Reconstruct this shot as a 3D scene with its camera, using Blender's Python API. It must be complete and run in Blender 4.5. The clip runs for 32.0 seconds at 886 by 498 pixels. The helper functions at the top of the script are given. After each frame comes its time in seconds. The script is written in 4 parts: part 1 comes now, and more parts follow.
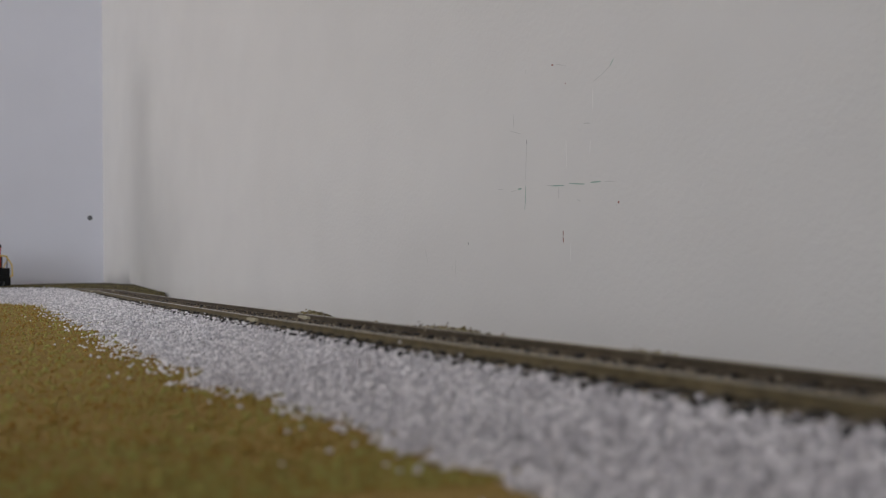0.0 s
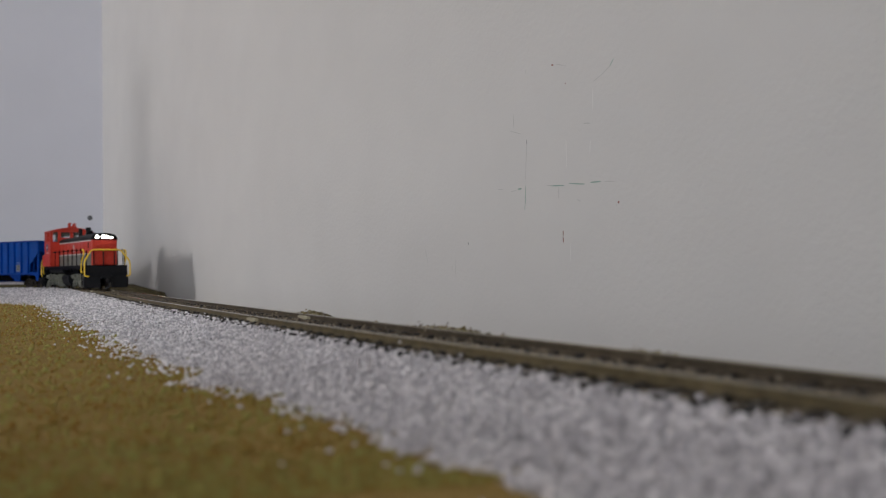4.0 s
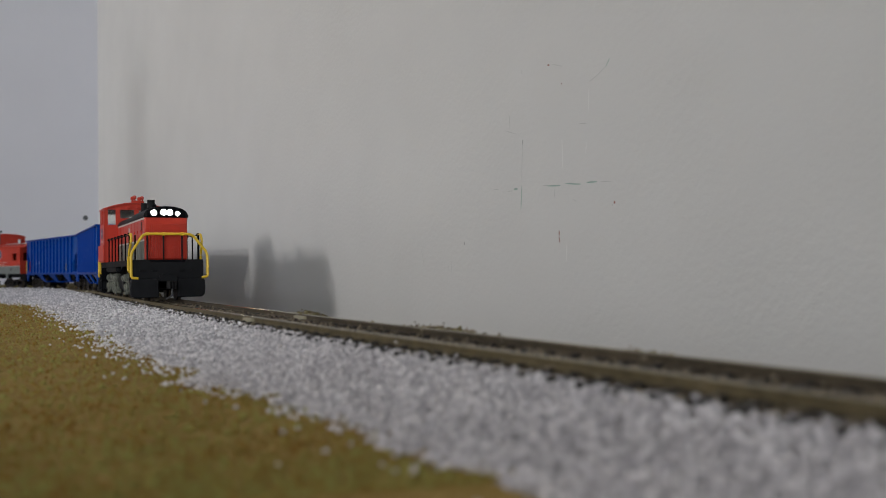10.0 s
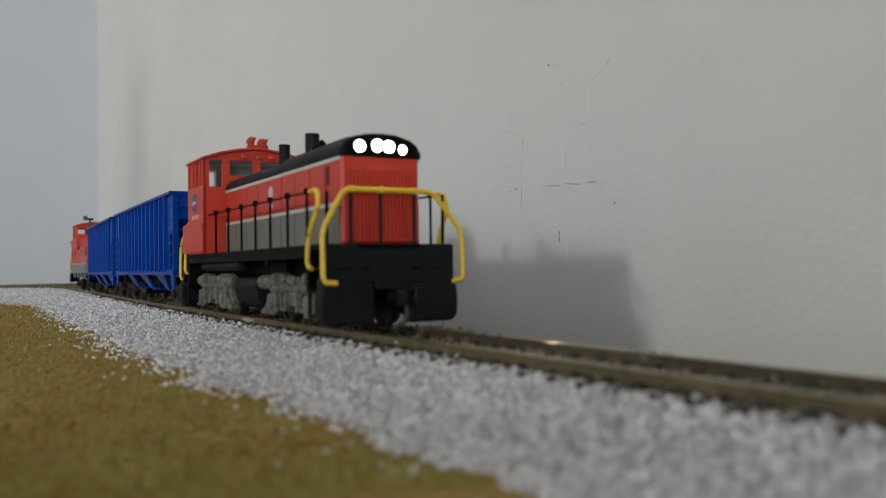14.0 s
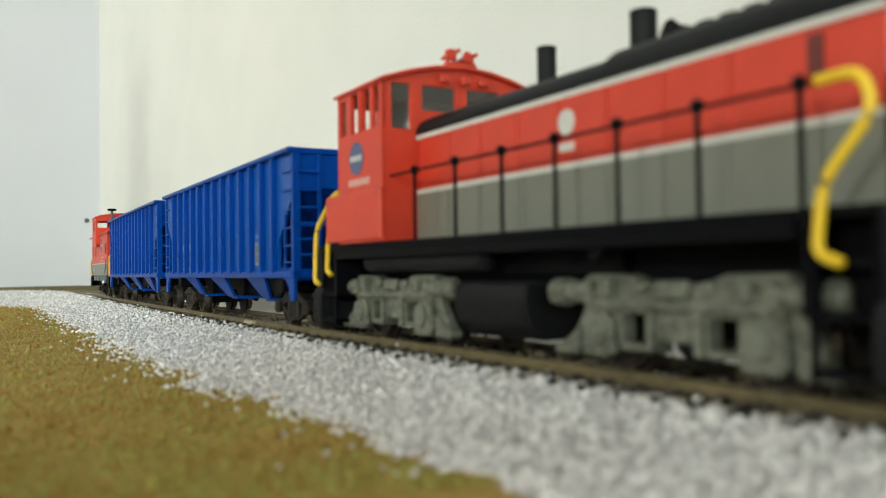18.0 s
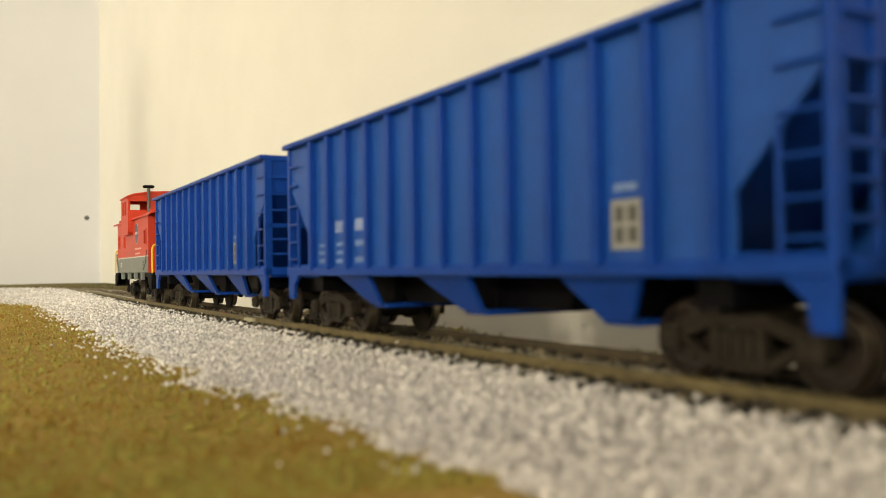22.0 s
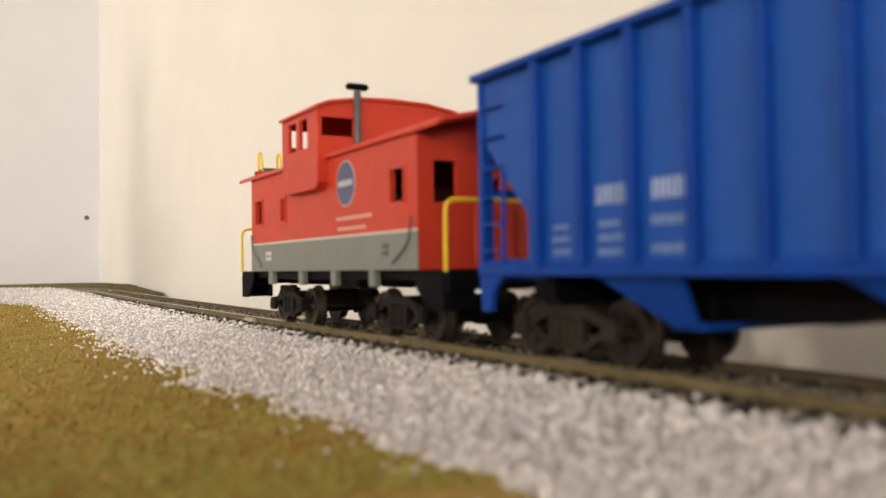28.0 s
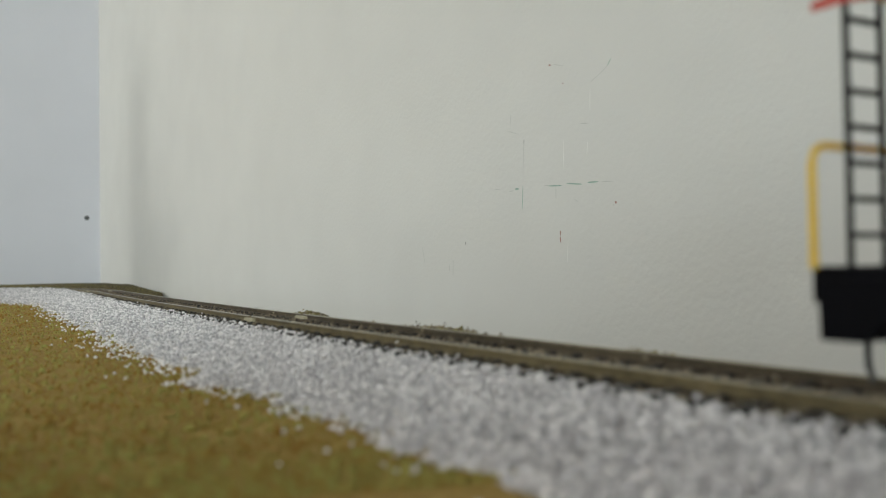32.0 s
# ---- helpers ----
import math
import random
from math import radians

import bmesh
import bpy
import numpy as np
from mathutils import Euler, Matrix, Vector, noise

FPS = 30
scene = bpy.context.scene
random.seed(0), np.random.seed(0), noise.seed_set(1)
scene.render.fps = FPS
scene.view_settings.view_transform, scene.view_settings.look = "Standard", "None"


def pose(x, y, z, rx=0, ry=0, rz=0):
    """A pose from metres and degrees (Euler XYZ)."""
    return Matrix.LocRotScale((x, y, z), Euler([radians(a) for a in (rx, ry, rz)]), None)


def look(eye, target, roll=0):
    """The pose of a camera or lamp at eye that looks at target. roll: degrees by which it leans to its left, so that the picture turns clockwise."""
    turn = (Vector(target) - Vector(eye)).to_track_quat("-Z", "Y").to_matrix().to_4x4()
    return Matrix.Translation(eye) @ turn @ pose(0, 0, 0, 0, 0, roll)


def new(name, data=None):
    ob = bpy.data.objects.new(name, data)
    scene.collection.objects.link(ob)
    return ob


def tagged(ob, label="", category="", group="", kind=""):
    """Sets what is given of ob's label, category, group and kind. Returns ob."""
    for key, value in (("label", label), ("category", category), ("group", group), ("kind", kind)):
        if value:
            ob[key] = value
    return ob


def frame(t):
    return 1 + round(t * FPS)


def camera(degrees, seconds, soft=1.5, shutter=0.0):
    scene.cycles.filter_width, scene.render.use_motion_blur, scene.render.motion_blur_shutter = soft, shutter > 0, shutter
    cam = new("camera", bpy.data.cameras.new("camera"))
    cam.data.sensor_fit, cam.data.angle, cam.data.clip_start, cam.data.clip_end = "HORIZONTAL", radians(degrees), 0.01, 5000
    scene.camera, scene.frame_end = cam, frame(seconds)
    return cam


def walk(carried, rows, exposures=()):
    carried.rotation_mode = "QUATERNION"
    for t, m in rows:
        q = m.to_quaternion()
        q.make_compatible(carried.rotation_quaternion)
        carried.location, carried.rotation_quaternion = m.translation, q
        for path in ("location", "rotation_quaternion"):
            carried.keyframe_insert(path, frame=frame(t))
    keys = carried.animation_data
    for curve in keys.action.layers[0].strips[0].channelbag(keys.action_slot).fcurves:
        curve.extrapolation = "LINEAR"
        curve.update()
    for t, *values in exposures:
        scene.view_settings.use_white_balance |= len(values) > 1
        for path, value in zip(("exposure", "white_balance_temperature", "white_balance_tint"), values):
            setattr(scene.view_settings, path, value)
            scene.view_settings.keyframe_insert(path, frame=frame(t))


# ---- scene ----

MM = 0.001
SECONDS = 32.0

# ---- the camera: it rests on the layout, close beside the track ----
EYE = (0.0, 0.0, 0.01475)
cam = camera(54.49, SECONDS, soft=0.95)
cam.data.dof.use_dof = True
cam.data.dof.focus_distance = 0.40
cam.data.dof.aperture_fstop = 22.0


def aim(yaw, tilt):
    """yaw: degrees from the track's direction, tilt: degrees upwards."""
    a, p = radians(yaw), radians(tilt)
    d = Vector((-math.cos(a) * math.cos(p), math.sin(a) * math.cos(p), math.sin(p)))
    return look(EYE, Vector(EYE) + d, -0.83)


# seconds, yaw, tilt: one nudge before 10 s, then small shakes while the engine passes
AIM = [(0, 28.56, 1.21), (9.5, 28.56, 1.21), (9.8, 28.82, 1.21), (13.9, 28.82, 1.21), (14.2, 28.82, 1.25), (14.6, 28.82, 1.21), (16.5, 28.82, 1.25),
       (17, 28.82, 1.30), (17.5, 28.80, 1.40), (18, 28.74, 1.38), (18.5, 28.74, 1.40), (19, 28.74, 1.34), (19.5, 28.74, 1.28),
       (20, 28.74, 1.38), (20.5, 28.74, 1.40), (21, 28.74, 1.30), (21.5, 28.74, 1.23), (22, 28.74, 1.21), (28.8, 28.74, 1.20),
       (29.1, 28.74, 1.28), (29.5, 28.74, 1.27), (30, 28.74, 1.19), (32, 28.74, 1.21)]
# the film's camera brightens and warms its picture as the train fills it: seconds, stops, kelvin, tint
EXPOSURES = [(0, -0.74, 6450, 13), (9, -0.75, 6450, 10), (12, -0.75, 6400, 7), (14, -0.58, 6450, 4), (15.5, -0.13, 6650, 2), (16.5, 0.17, 6800, -1), (17, 0.27, 6850, -4),
             (18.5, 0.31, 7000, -7), (20, 0.29, 7100, -9), (21, 0.32, 7200, -8), (21.6, 0.35, 7950, -4), (22.1, 0.37, 10300, 2), (23, 0.38, 10900, 4), (24, 0.38, 9900, 7), (26, 0.37, 9300, 9),
             (28, 0.35, 8400, 12), (29, 0.33, 8100, 10), (29.8, 0.30, 7050, 0), (30.5, 0.27, 6700, -3), (31.2, 0.09, 6650, -2), (31.6, -0.13, 6600, -1), (32, -0.28, 6600, -1)]
walk(cam, [(t, aim(y, p)) for t, y, p in AIM], EXPOSURES)

# ---- the track's line: heading in degrees along its length in millimetres ----
HEADING = [(-1500, 80), (-1100, 48), (-1000, 32.2), (-900, 16.4), (-800, 4.6), (-700, -1.9), (-600, -1.7), (-500, -1.0), (-400, -0.1), (-300, 0.1), (-200, 1.4),
           (-100, 1.7), (0, -0.2), (200, 0), (1200, 0)]
STEP = 5.0
RUN = np.arange(-1500, 1201, STEP)
HEAD = np.radians(np.interp(RUN, [k for k, _ in HEADING], [v for _, v in HEADING]))
LINE_X = np.concatenate([[0], np.cumsum((np.cos(HEAD)[1:] + np.cos(HEAD)[:-1]) / 2 * STEP)])
LINE_Y = np.concatenate([[0], np.cumsum((np.sin(HEAD)[1:] + np.sin(HEAD)[:-1]) / 2 * STEP)])
ZERO = int(np.argmin(abs(RUN)))
LINE_X, LINE_Y = LINE_X - LINE_X[ZERO], LINE_Y - LINE_Y[ZERO] + 92.63


def on_line(s):
    """Place (mm) and heading (radians) of the track's centre at the running length s."""
    return float(np.interp(s, RUN, LINE_X)), float(np.interp(s, RUN, LINE_Y)), float(np.interp(s, RUN, HEAD))


def across(x, y):
    """Signed distances (mm) of points from the track's centre, positive away from the camera's side, and the running lengths there."""
    x, y = np.asarray(x, float), np.asarray(y, float)
    d2 = (x[..., None] - LINE_X) ** 2 + (y[..., None] - LINE_Y) ** 2
    i = d2.argmin(-1)
    side = -(x - LINE_X[i]) * np.sin(HEAD[i]) + (y - LINE_Y[i]) * np.cos(HEAD[i])
    return np.sign(side) * np.sqrt(d2.min(-1)), RUN[i]


# running length of the engine's front beam (mm) by the second
RUNNING = [(0, -1026), (0.5, -991), (1, -962), (1.5, -934), (2, -904), (2.5, -866), (3, -828), (3.5, -796), (4.2, -757), (4.9, -719), (5.5, -687), (6, -655),
           (6.5, -629), (7, -607), (7.5, -590), (8, -570), (8.5, -538), (9, -507), (9.5, -477), (10, -445), (10.5, -411), (11, -376), (11.5, -339), (12, -302),
           (12.5, -264), (13, -230), (13.5, -206), (14, -187), (14.5, -170), (15.2, -147), (15.9, -125), (16.5, -106), (17, -87), (17.5, -68), (18, -49.5),
           (18.5, -32), (19, -14), (19.5, 4), (20, 23), (20.5, 43), (21, 62), (21.5, 81.5), (22, 101), (22.5, 122), (23, 143), (23.5, 163.5), (24, 184.5),
           (24.5, 205.5), (25, 227), (25.5, 248.5), (26.2, 279.5), (26.9, 311), (27.5, 339.5), (28, 363), (28.5, 386), (29, 409.5), (29.5, 432.5), (30, 456),
           (30.5, 479), (31, 503), (31.5, 530.3), (32, 557.2)]


def running(t):
    ts, ss = [r[0] for r in RUNNING], [r[1] for r in RUNNING]
    i = min(max(int(np.searchsorted(ts, t)) - 1, 0), len(ts) - 2)
    slope = lambda k: (ss[min(k + 1, len(ts) - 1)] - ss[max(k - 1, 0)]) / (ts[min(k + 1, len(ts) - 1)] - ts[max(k - 1, 0)])
    d = ts[i + 1] - ts[i]
    u = (t - ts[i]) / d
    a, b = slope(i) * d, slope(i + 1) * d
    return ((2 * u**3 - 3 * u**2 + 1) * ss[i] + (u**3 - 2 * u**2 + u) * a + (3 * u**2 - 2 * u**3) * ss[i + 1] + (u**3 - u**2) * b)

# ---- the room's frame: its long wall leans 2.5 degrees off the track ----
WALL_TURN = math.atan(0.044)
CORNER = Vector((-1.277, 0.157, 0))
FLOOR_Z, CEIL_Z = -0.92, 1.62
ALONG = Vector((math.cos(WALL_TURN), math.sin(WALL_TURN), 0))   # along the long wall, away from the corner
INTO = Vector((ALONG.y, -ALONG.x, 0))                          # out of the long wall, into the room
ROOM_LONG, ROOM_DEEP = 6.2, 8.6


def room(a, b, z=0.0):
    return CORNER + ALONG * a + INTO * b + Vector((0, 0, z))


# ---- light: two ceiling lamps far down the room, cool fill from windows added in the end walls ----
world = bpy.data.worlds.new("world")
scene.world = world
world.use_nodes = True
wn = world.node_tree
sky = wn.nodes.new("ShaderNodeTexSky")
sky.sky_type, sky.sun_disc = "NISHITA", False
sky.sun_elevation, sky.sun_rotation = radians(35), radians(200)
wn.links.new(sky.outputs[0], wn.nodes["Background"].inputs[0])
wn.nodes["Background"].inputs[1].default_value = 0.1


def area_lamp(name, place, target, size, watts, colour, size_y=0):
    data = bpy.data.lights.new(name, "AREA")
    data.size, data.energy, data.color = size, watts, colour
    if size_y:
        data.shape, data.size_y = "RECTANGLE", size_y
    ob = new(name, data)
    ob.matrix_world = look(place, target)
    return ob


LAMP_PLACES = [(3.1, -6.95, 1.50), (1.85, -5.15, 1.50)]
LAMP_WATTS = [146, 84]
for place, watts in zip(LAMP_PLACES, LAMP_WATTS):
    area_lamp("ceiling_lamp_light", (place[0], place[1], place[2] - 0.05), (place[0] * 0.4, place[1] * 0.4, -0.6), 0.26, watts, (1.0, 0.971, 0.962))
# unseen windows added for fill: far end wall, and near end wall behind the camera
WINDOW_B, WINDOW_W, WINDOW_Z0, WINDOW_Z1 = 3.2, 2.0, -0.1, 1.3
SIDE_B, SIDE_W = 3.4, 1.5
MID_Z = (WINDOW_Z0 + WINDOW_Z1) / 2
area_lamp("window_fill", room(ROOM_LONG - 0.03, WINDOW_B, MID_Z), room(0, 1.5, 0.2), WINDOW_W, 138, (0.84, 0.92, 1.0), WINDOW_Z1 - WINDOW_Z0)
area_lamp("window_fill", room(0.03, SIDE_B, MID_Z), room(1.2, SIDE_B - 0.4, MID_Z - 0.1), SIDE_W, 4, (0.86, 0.93, 1.0), WINDOW_Z1 - WINDOW_Z0)

# ---- materials ----
def material(name, colour, rough=0.5, metal=0.0, vary=0.12, scale=300.0, bump=0.0, bump_scale=900.0, island=0.0, emit=0.0, second=None, spec=0.5):
    """A node material: colour varied at two scales, roughness varied, fine relief. Scales are per metre."""
    m = bpy.data.materials.new(name)
    m.use_nodes = True
    t = m.node_tree
    b = t.nodes["Principled BSDF"]
    b.inputs["Metallic"].default_value, b.inputs["Specular IOR Level"].default_value = metal, spec
    co = t.nodes.new("ShaderNodeTexCoord")
    big, fine = t.nodes.new("ShaderNodeTexNoise"), t.nodes.new("ShaderNodeTexNoise")
    big.inputs["Scale"].default_value, fine.inputs["Scale"].default_value = scale * 0.22, scale * 2.1
    big.inputs["Detail"].default_value, fine.inputs["Detail"].default_value = 3, 2
    for n in (big, fine):
        t.links.new(co.outputs["Object"], n.inputs["Vector"])
    add = t.nodes.new("ShaderNodeMath")
    add.operation = "ADD"
    t.links.new(big.outputs["Fac"], add.inputs[0]), t.links.new(fine.outputs["Fac"], add.inputs[1])
    last = add.outputs[0]
    if island:
        geo, mul, more = t.nodes.new("ShaderNodeNewGeometry"), t.nodes.new("ShaderNodeMath"), t.nodes.new("ShaderNodeMath")
        mul.operation, more.operation = "MULTIPLY_ADD", "ADD"
        mul.inputs[1].default_value, mul.inputs[2].default_value = island, -island / 2
        t.links.new(geo.outputs["Random Per Island"], mul.inputs[0])
        t.links.new(last, more.inputs[0]), t.links.new(mul.outputs[0], more.inputs[1])
        last = more.outputs[0]
    ramp = t.nodes.new("ShaderNodeMapRange")
    ramp.inputs["From Min"].default_value, ramp.inputs["From Max"].default_value = 0.7, 1.3
    t.links.new(last, ramp.inputs["Value"])
    mix = t.nodes.new("ShaderNodeMix")
    mix.data_type = "RGBA"
    lo = tuple(c * (1 - vary) for c in colour) if second is None else colour
    hi = tuple(min(1, c * (1 + vary)) for c in colour) if second is None else second
    mix.inputs["A"].default_value, mix.inputs["B"].default_value = (*lo, 1), (*hi, 1)
    t.links.new(ramp.outputs[0], mix.inputs["Factor"]), t.links.new(mix.outputs["Result"], b.inputs["Base Color"])
    rr = t.nodes.new("ShaderNodeMapRange")
    rr.inputs["To Min"].default_value, rr.inputs["To Max"].default_value = max(0.02, rough - 0.1), min(1, rough + 0.1)
    t.links.new(big.outputs["Fac"], rr.inputs["Value"]), t.links.new(rr.outputs[0], b.inputs["Roughness"])
    if bump:
        bn, bp = t.nodes.new("ShaderNodeTexNoise"), t.nodes.new("ShaderNodeBump")
        bn.inputs["Scale"].default_value, bn.inputs["Detail"].default_value = bump_scale, 3
        bp.inputs["Distance"].default_value, bp.inputs["Strength"].default_value = bump * MM, 0.6
        t.links.new(co.outputs["Object"], bn.inputs["Vector"]), t.links.new(bn.outputs["Fac"], bp.inputs["Height"])
        t.links.new(bp.outputs[0], b.inputs["Normal"])
    if emit:
        b.inputs["Emission Color"].default_value, b.inputs["Emission Strength"].default_value = (*colour, 1), emit
    return m


RED = material("red_plastic", (0.55, 0.042, 0.021), 0.42, vary=0.09, scale=90, bump=0.025, spec=0.38)
GREY = material("grey_plastic", (0.165, 0.17, 0.145), 0.5, vary=0.08, scale=90, bump=0.02)
TRUCK = material("grey_truck", (0.115, 0.12, 0.096), 0.6, vary=0.6, scale=420, bump=0.22)
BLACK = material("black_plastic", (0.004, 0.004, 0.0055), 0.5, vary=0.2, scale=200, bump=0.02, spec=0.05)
BLUE = material("blue_plastic", (0.0, 0.046, 0.30), 0.38, vary=0.12, scale=110, bump=0.03, spec=0.11)
YELLOW = material("yellow_paint", (0.80, 0.53, 0.03), 0.4, vary=0.08, scale=300)
WHITE = material("white_paint", (0.78, 0.77, 0.74), 0.5, vary=0.06, scale=300)
SILVER = material("silver_stripe", (0.55, 0.54, 0.52), 0.45, vary=0.06, scale=200)
DARKBLUE = material("dark_blue_paint", (0.075, 0.09, 0.19), 0.5, vary=0.1, scale=300)
WHEEL = material("blackened_wheel", (0.022, 0.015, 0.013), 0.45, metal=0.3, vary=0.4, scale=500, bump=0.03)
WHEELRIM = material("steel_wheel", (0.24, 0.20, 0.15), 0.35, metal=0.9, vary=0.25, scale=500)
FRAME = material("brown_truck_plastic", (0.020, 0.0155, 0.012), 0.6, vary=0.45, scale=500, bump=0.1, spec=0.2)
RAIL = material("weathered_rail", (0.15, 0.118, 0.06), 0.6, metal=0.1, vary=0.3, scale=160, bump=0.04)
RAILHEAD = material("worn_rail_head", (0.46, 0.40, 0.28), 0.14, metal=0.9, vary=0.2, scale=160)
TIE = material("brown_tie", (0.022, 0.019, 0.017), 0.7, vary=0.4, scale=300, bump=0.1)
GRASS = material("dry_grass_mat", (0.285, 0.186, 0.052), 0.95, scale=420, second=(0.43, 0.30, 0.105), bump=0.7, bump_scale=1300, spec=0.1)
FLOCK = material("grass_flock", (0.305, 0.172, 0.042), 0.95, scale=330, second=(0.365, 0.345, 0.105), island=0.7, spec=0.1)
SCRUB = material("dull_green_scrub", (0.12, 0.105, 0.045), 0.95, scale=500, second=(0.29, 0.25, 0.12), island=0.8, spec=0.1)
STONE = material("pale_gravel", (0.54, 0.52, 0.545), 0.85, scale=700, second=(0.95, 0.92, 0.935), island=1.4, bump=0.05, bump_scale=3000, spec=0.25)
BEDSTONE = material("brown_grey_gravel", (0.12, 0.098, 0.075), 0.9, scale=700, second=(0.33, 0.275, 0.20), island=1.2, spec=0.2)
# darker than the stones: shade in their gaps is put into the bed's colour
BED = material("gravel_bed", (0.29, 0.282, 0.29), 0.95, scale=900, second=(0.58, 0.57, 0.57), bump=0.6, bump_scale=1500, spec=0.1)
PAINT = material("off_white_wall_paint", (0.70, 0.69, 0.67), 0.75, vary=0.03, scale=9, bump=0.3, bump_scale=420, spec=0.25)
# the left wall's colour, a little darker and bluer than the long wall's
LEFT_TONE = material("cool_white_wall", (0.61, 0.615, 0.665), 0.75, vary=0.02, scale=8, bump=0.25, bump_scale=380, spec=0.25)
CEILING = material("ceiling_paint", (0.78, 0.77, 0.75), 0.9, vary=0.03, scale=4, bump=0.3, bump_scale=200)
CARPET = material("beige_floor", (0.34, 0.29, 0.23), 0.9, vary=0.2, scale=40, bump=1.0, bump_scale=600)
WOOD = material("plywood_board", (0.36, 0.25, 0.14), 0.7, vary=0.2, scale=20, bump=0.1, bump_scale=200)
LENS = material("lit_headlight", (1.0, 0.97, 0.80), 0.3, emit=42.0, vary=0.0)
DIFFUSER = material("lamp_diffuser", (1.0, 0.94, 0.84), 0.5, emit=3.0, vary=0.0)
GREENMARK = material("green_scuff", (0.34, 0.45, 0.39), 0.8, vary=0.4, scale=400)
REDMARK = material("red_brown_scuff", (0.34, 0.17, 0.14), 0.8, vary=0.4, scale=400)
DARKMARK = material("dark_scuff", (0.33, 0.32, 0.31), 0.8, vary=0.4, scale=400)
FAINTMARK = material("faint_scuff", (0.57, 0.565, 0.545), 0.8, vary=0.3, scale=400)
PALEMARK = material("pale_scuff", (0.80, 0.79, 0.77), 0.7, vary=0.1, scale=400)


# ---- mesh helpers, in millimetres ----
def box(bm, x0, x1, y0, y1, z0, z1, bevel=0.0):
    vs = [bm.verts.new((x, y, z)) for x in (min(x0, x1), max(x0, x1)) for y in (min(y0, y1), max(y0, y1)) for z in (min(z0, z1), max(z0, z1))]
    fs = [bm.faces.new([vs[i] for i in q]) for q in ((0, 1, 3, 2), (4, 6, 7, 5), (0, 4, 5, 1), (2, 3, 7, 6), (0, 2, 6, 4), (1, 5, 7, 3))]
    if bevel:
        bmesh.ops.bevel(bm, geom=list({e for f in fs for e in f.edges}), offset=bevel, segments=1, affect="EDGES", clamp_overlap=True)
    return bm


def prism(bm, outline, axis, a, b, bevel=0.0):
    """Extrudes an outline of (p, q) along axis 0, 1 or 2 from a to b."""
    def put(p, q, r):
        return ((r, p, q), (p, r, q), (p, q, r))[axis]
    lo, hi = [bm.verts.new(put(p, q, a)) for p, q in outline], [bm.verts.new(put(p, q, b)) for p, q in outline]
    fs = [bm.faces.new(lo), bm.faces.new(hi[::-1])]
    n = len(outline)
    for i in range(n):
        fs.append(bm.faces.new((lo[i], hi[i], hi[(i + 1) % n], lo[(i + 1) % n])))
    bmesh.ops.recalc_face_normals(bm, faces=fs)
    if bevel:
        bmesh.ops.bevel(bm, geom=list({e for f in fs for e in f.edges}), offset=bevel, segments=1, affect="EDGES", clamp_overlap=True)
    return bm


def tube(bm, points, radius, sides=8):
    """A round bar through the points, with closed ends."""
    ps = [Vector(p) for p in points]
    rings = []
    for i, p in enumerate(ps):
        d = (ps[min(i + 1, len(ps) - 1)] - ps[max(i - 1, 0)]).normalized()
        ref = Vector((0, 0, 1)) if abs(d.z) < 0.9 else Vector((1, 0, 0))
        u = d.cross(ref).normalized()
        w = d.cross(u)
        rings.append([bm.verts.new(p + (u * math.cos(k * math.tau / sides) + w * math.sin(k * math.tau / sides)) * radius) for k in range(sides)])
    fs = []
    for r0, r1 in zip(rings, rings[1:]):
        for k in range(sides):
            fs.append(bm.faces.new((r0[k], r0[(k + 1) % sides], r1[(k + 1) % sides], r1[k])))
    fs += [bm.faces.new(rings[0][::-1]), bm.faces.new(rings[-1])]
    bmesh.ops.recalc_face_normals(bm, faces=fs)
    return bm


def lathe(bm, axis_from, direction, profile, sides=20):
    """Turns a profile of (along, radius) round an axis."""
    o, d = Vector(axis_from), Vector(direction).normalized()
    ref = Vector((0, 0, 1)) if abs(d.z) < 0.9 else Vector((1, 0, 0))
    u = d.cross(ref).normalized()
    w = d.cross(u)
    rings = [[bm.verts.new(o + d * a + (u * math.cos(k * math.tau / sides) + w * math.sin(k * math.tau / sides)) * r) for k in range(sides)] for a, r in profile]
    fs = []
    for r0, r1 in zip(rings, rings[1:]):
        for k in range(sides):
            fs.append(bm.faces.new((r0[k], r0[(k + 1) % sides], r1[(k + 1) % sides], r1[k])))
    fs += [bm.faces.new(rings[0][::-1]), bm.faces.new(rings[-1])]
    bmesh.ops.recalc_face_normals(bm, faces=fs)
    return bm


def panel(bm, axis, at, thick, p0, p1, q0, q1, holes=()):
    """An upright plate across axis 0 or 1, from `at` to `at + thick`, with rectangular holes (p0, p1, q0, q1)."""
    ps = sorted({p0, p1, *[v for h in holes for v in h[:2]]})
    qs = sorted({q0, q1, *[v for h in holes for v in h[2:]]})
    for a, b in zip(ps, ps[1:]):
        for c, d in zip(qs, qs[1:]):
            if any(h[0] <= (a + b) / 2 <= h[1] and h[2] <= (c + d) / 2 <= h[3] for h in holes):
                continue
            if axis == 1:
                box(bm, a, b, at, at + thick, c, d)
            else:
                box(bm, at, at + thick, a, b, c, d)
    bmesh.ops.remove_doubles(bm, verts=bm.verts, dist=0.01)
    return bm


def smooth_mesh(me, angle=35):
    me.polygons.foreach_set("use_smooth", [True] * len(me.polygons))
    me.set_sharp_from_angle(angle=radians(angle))


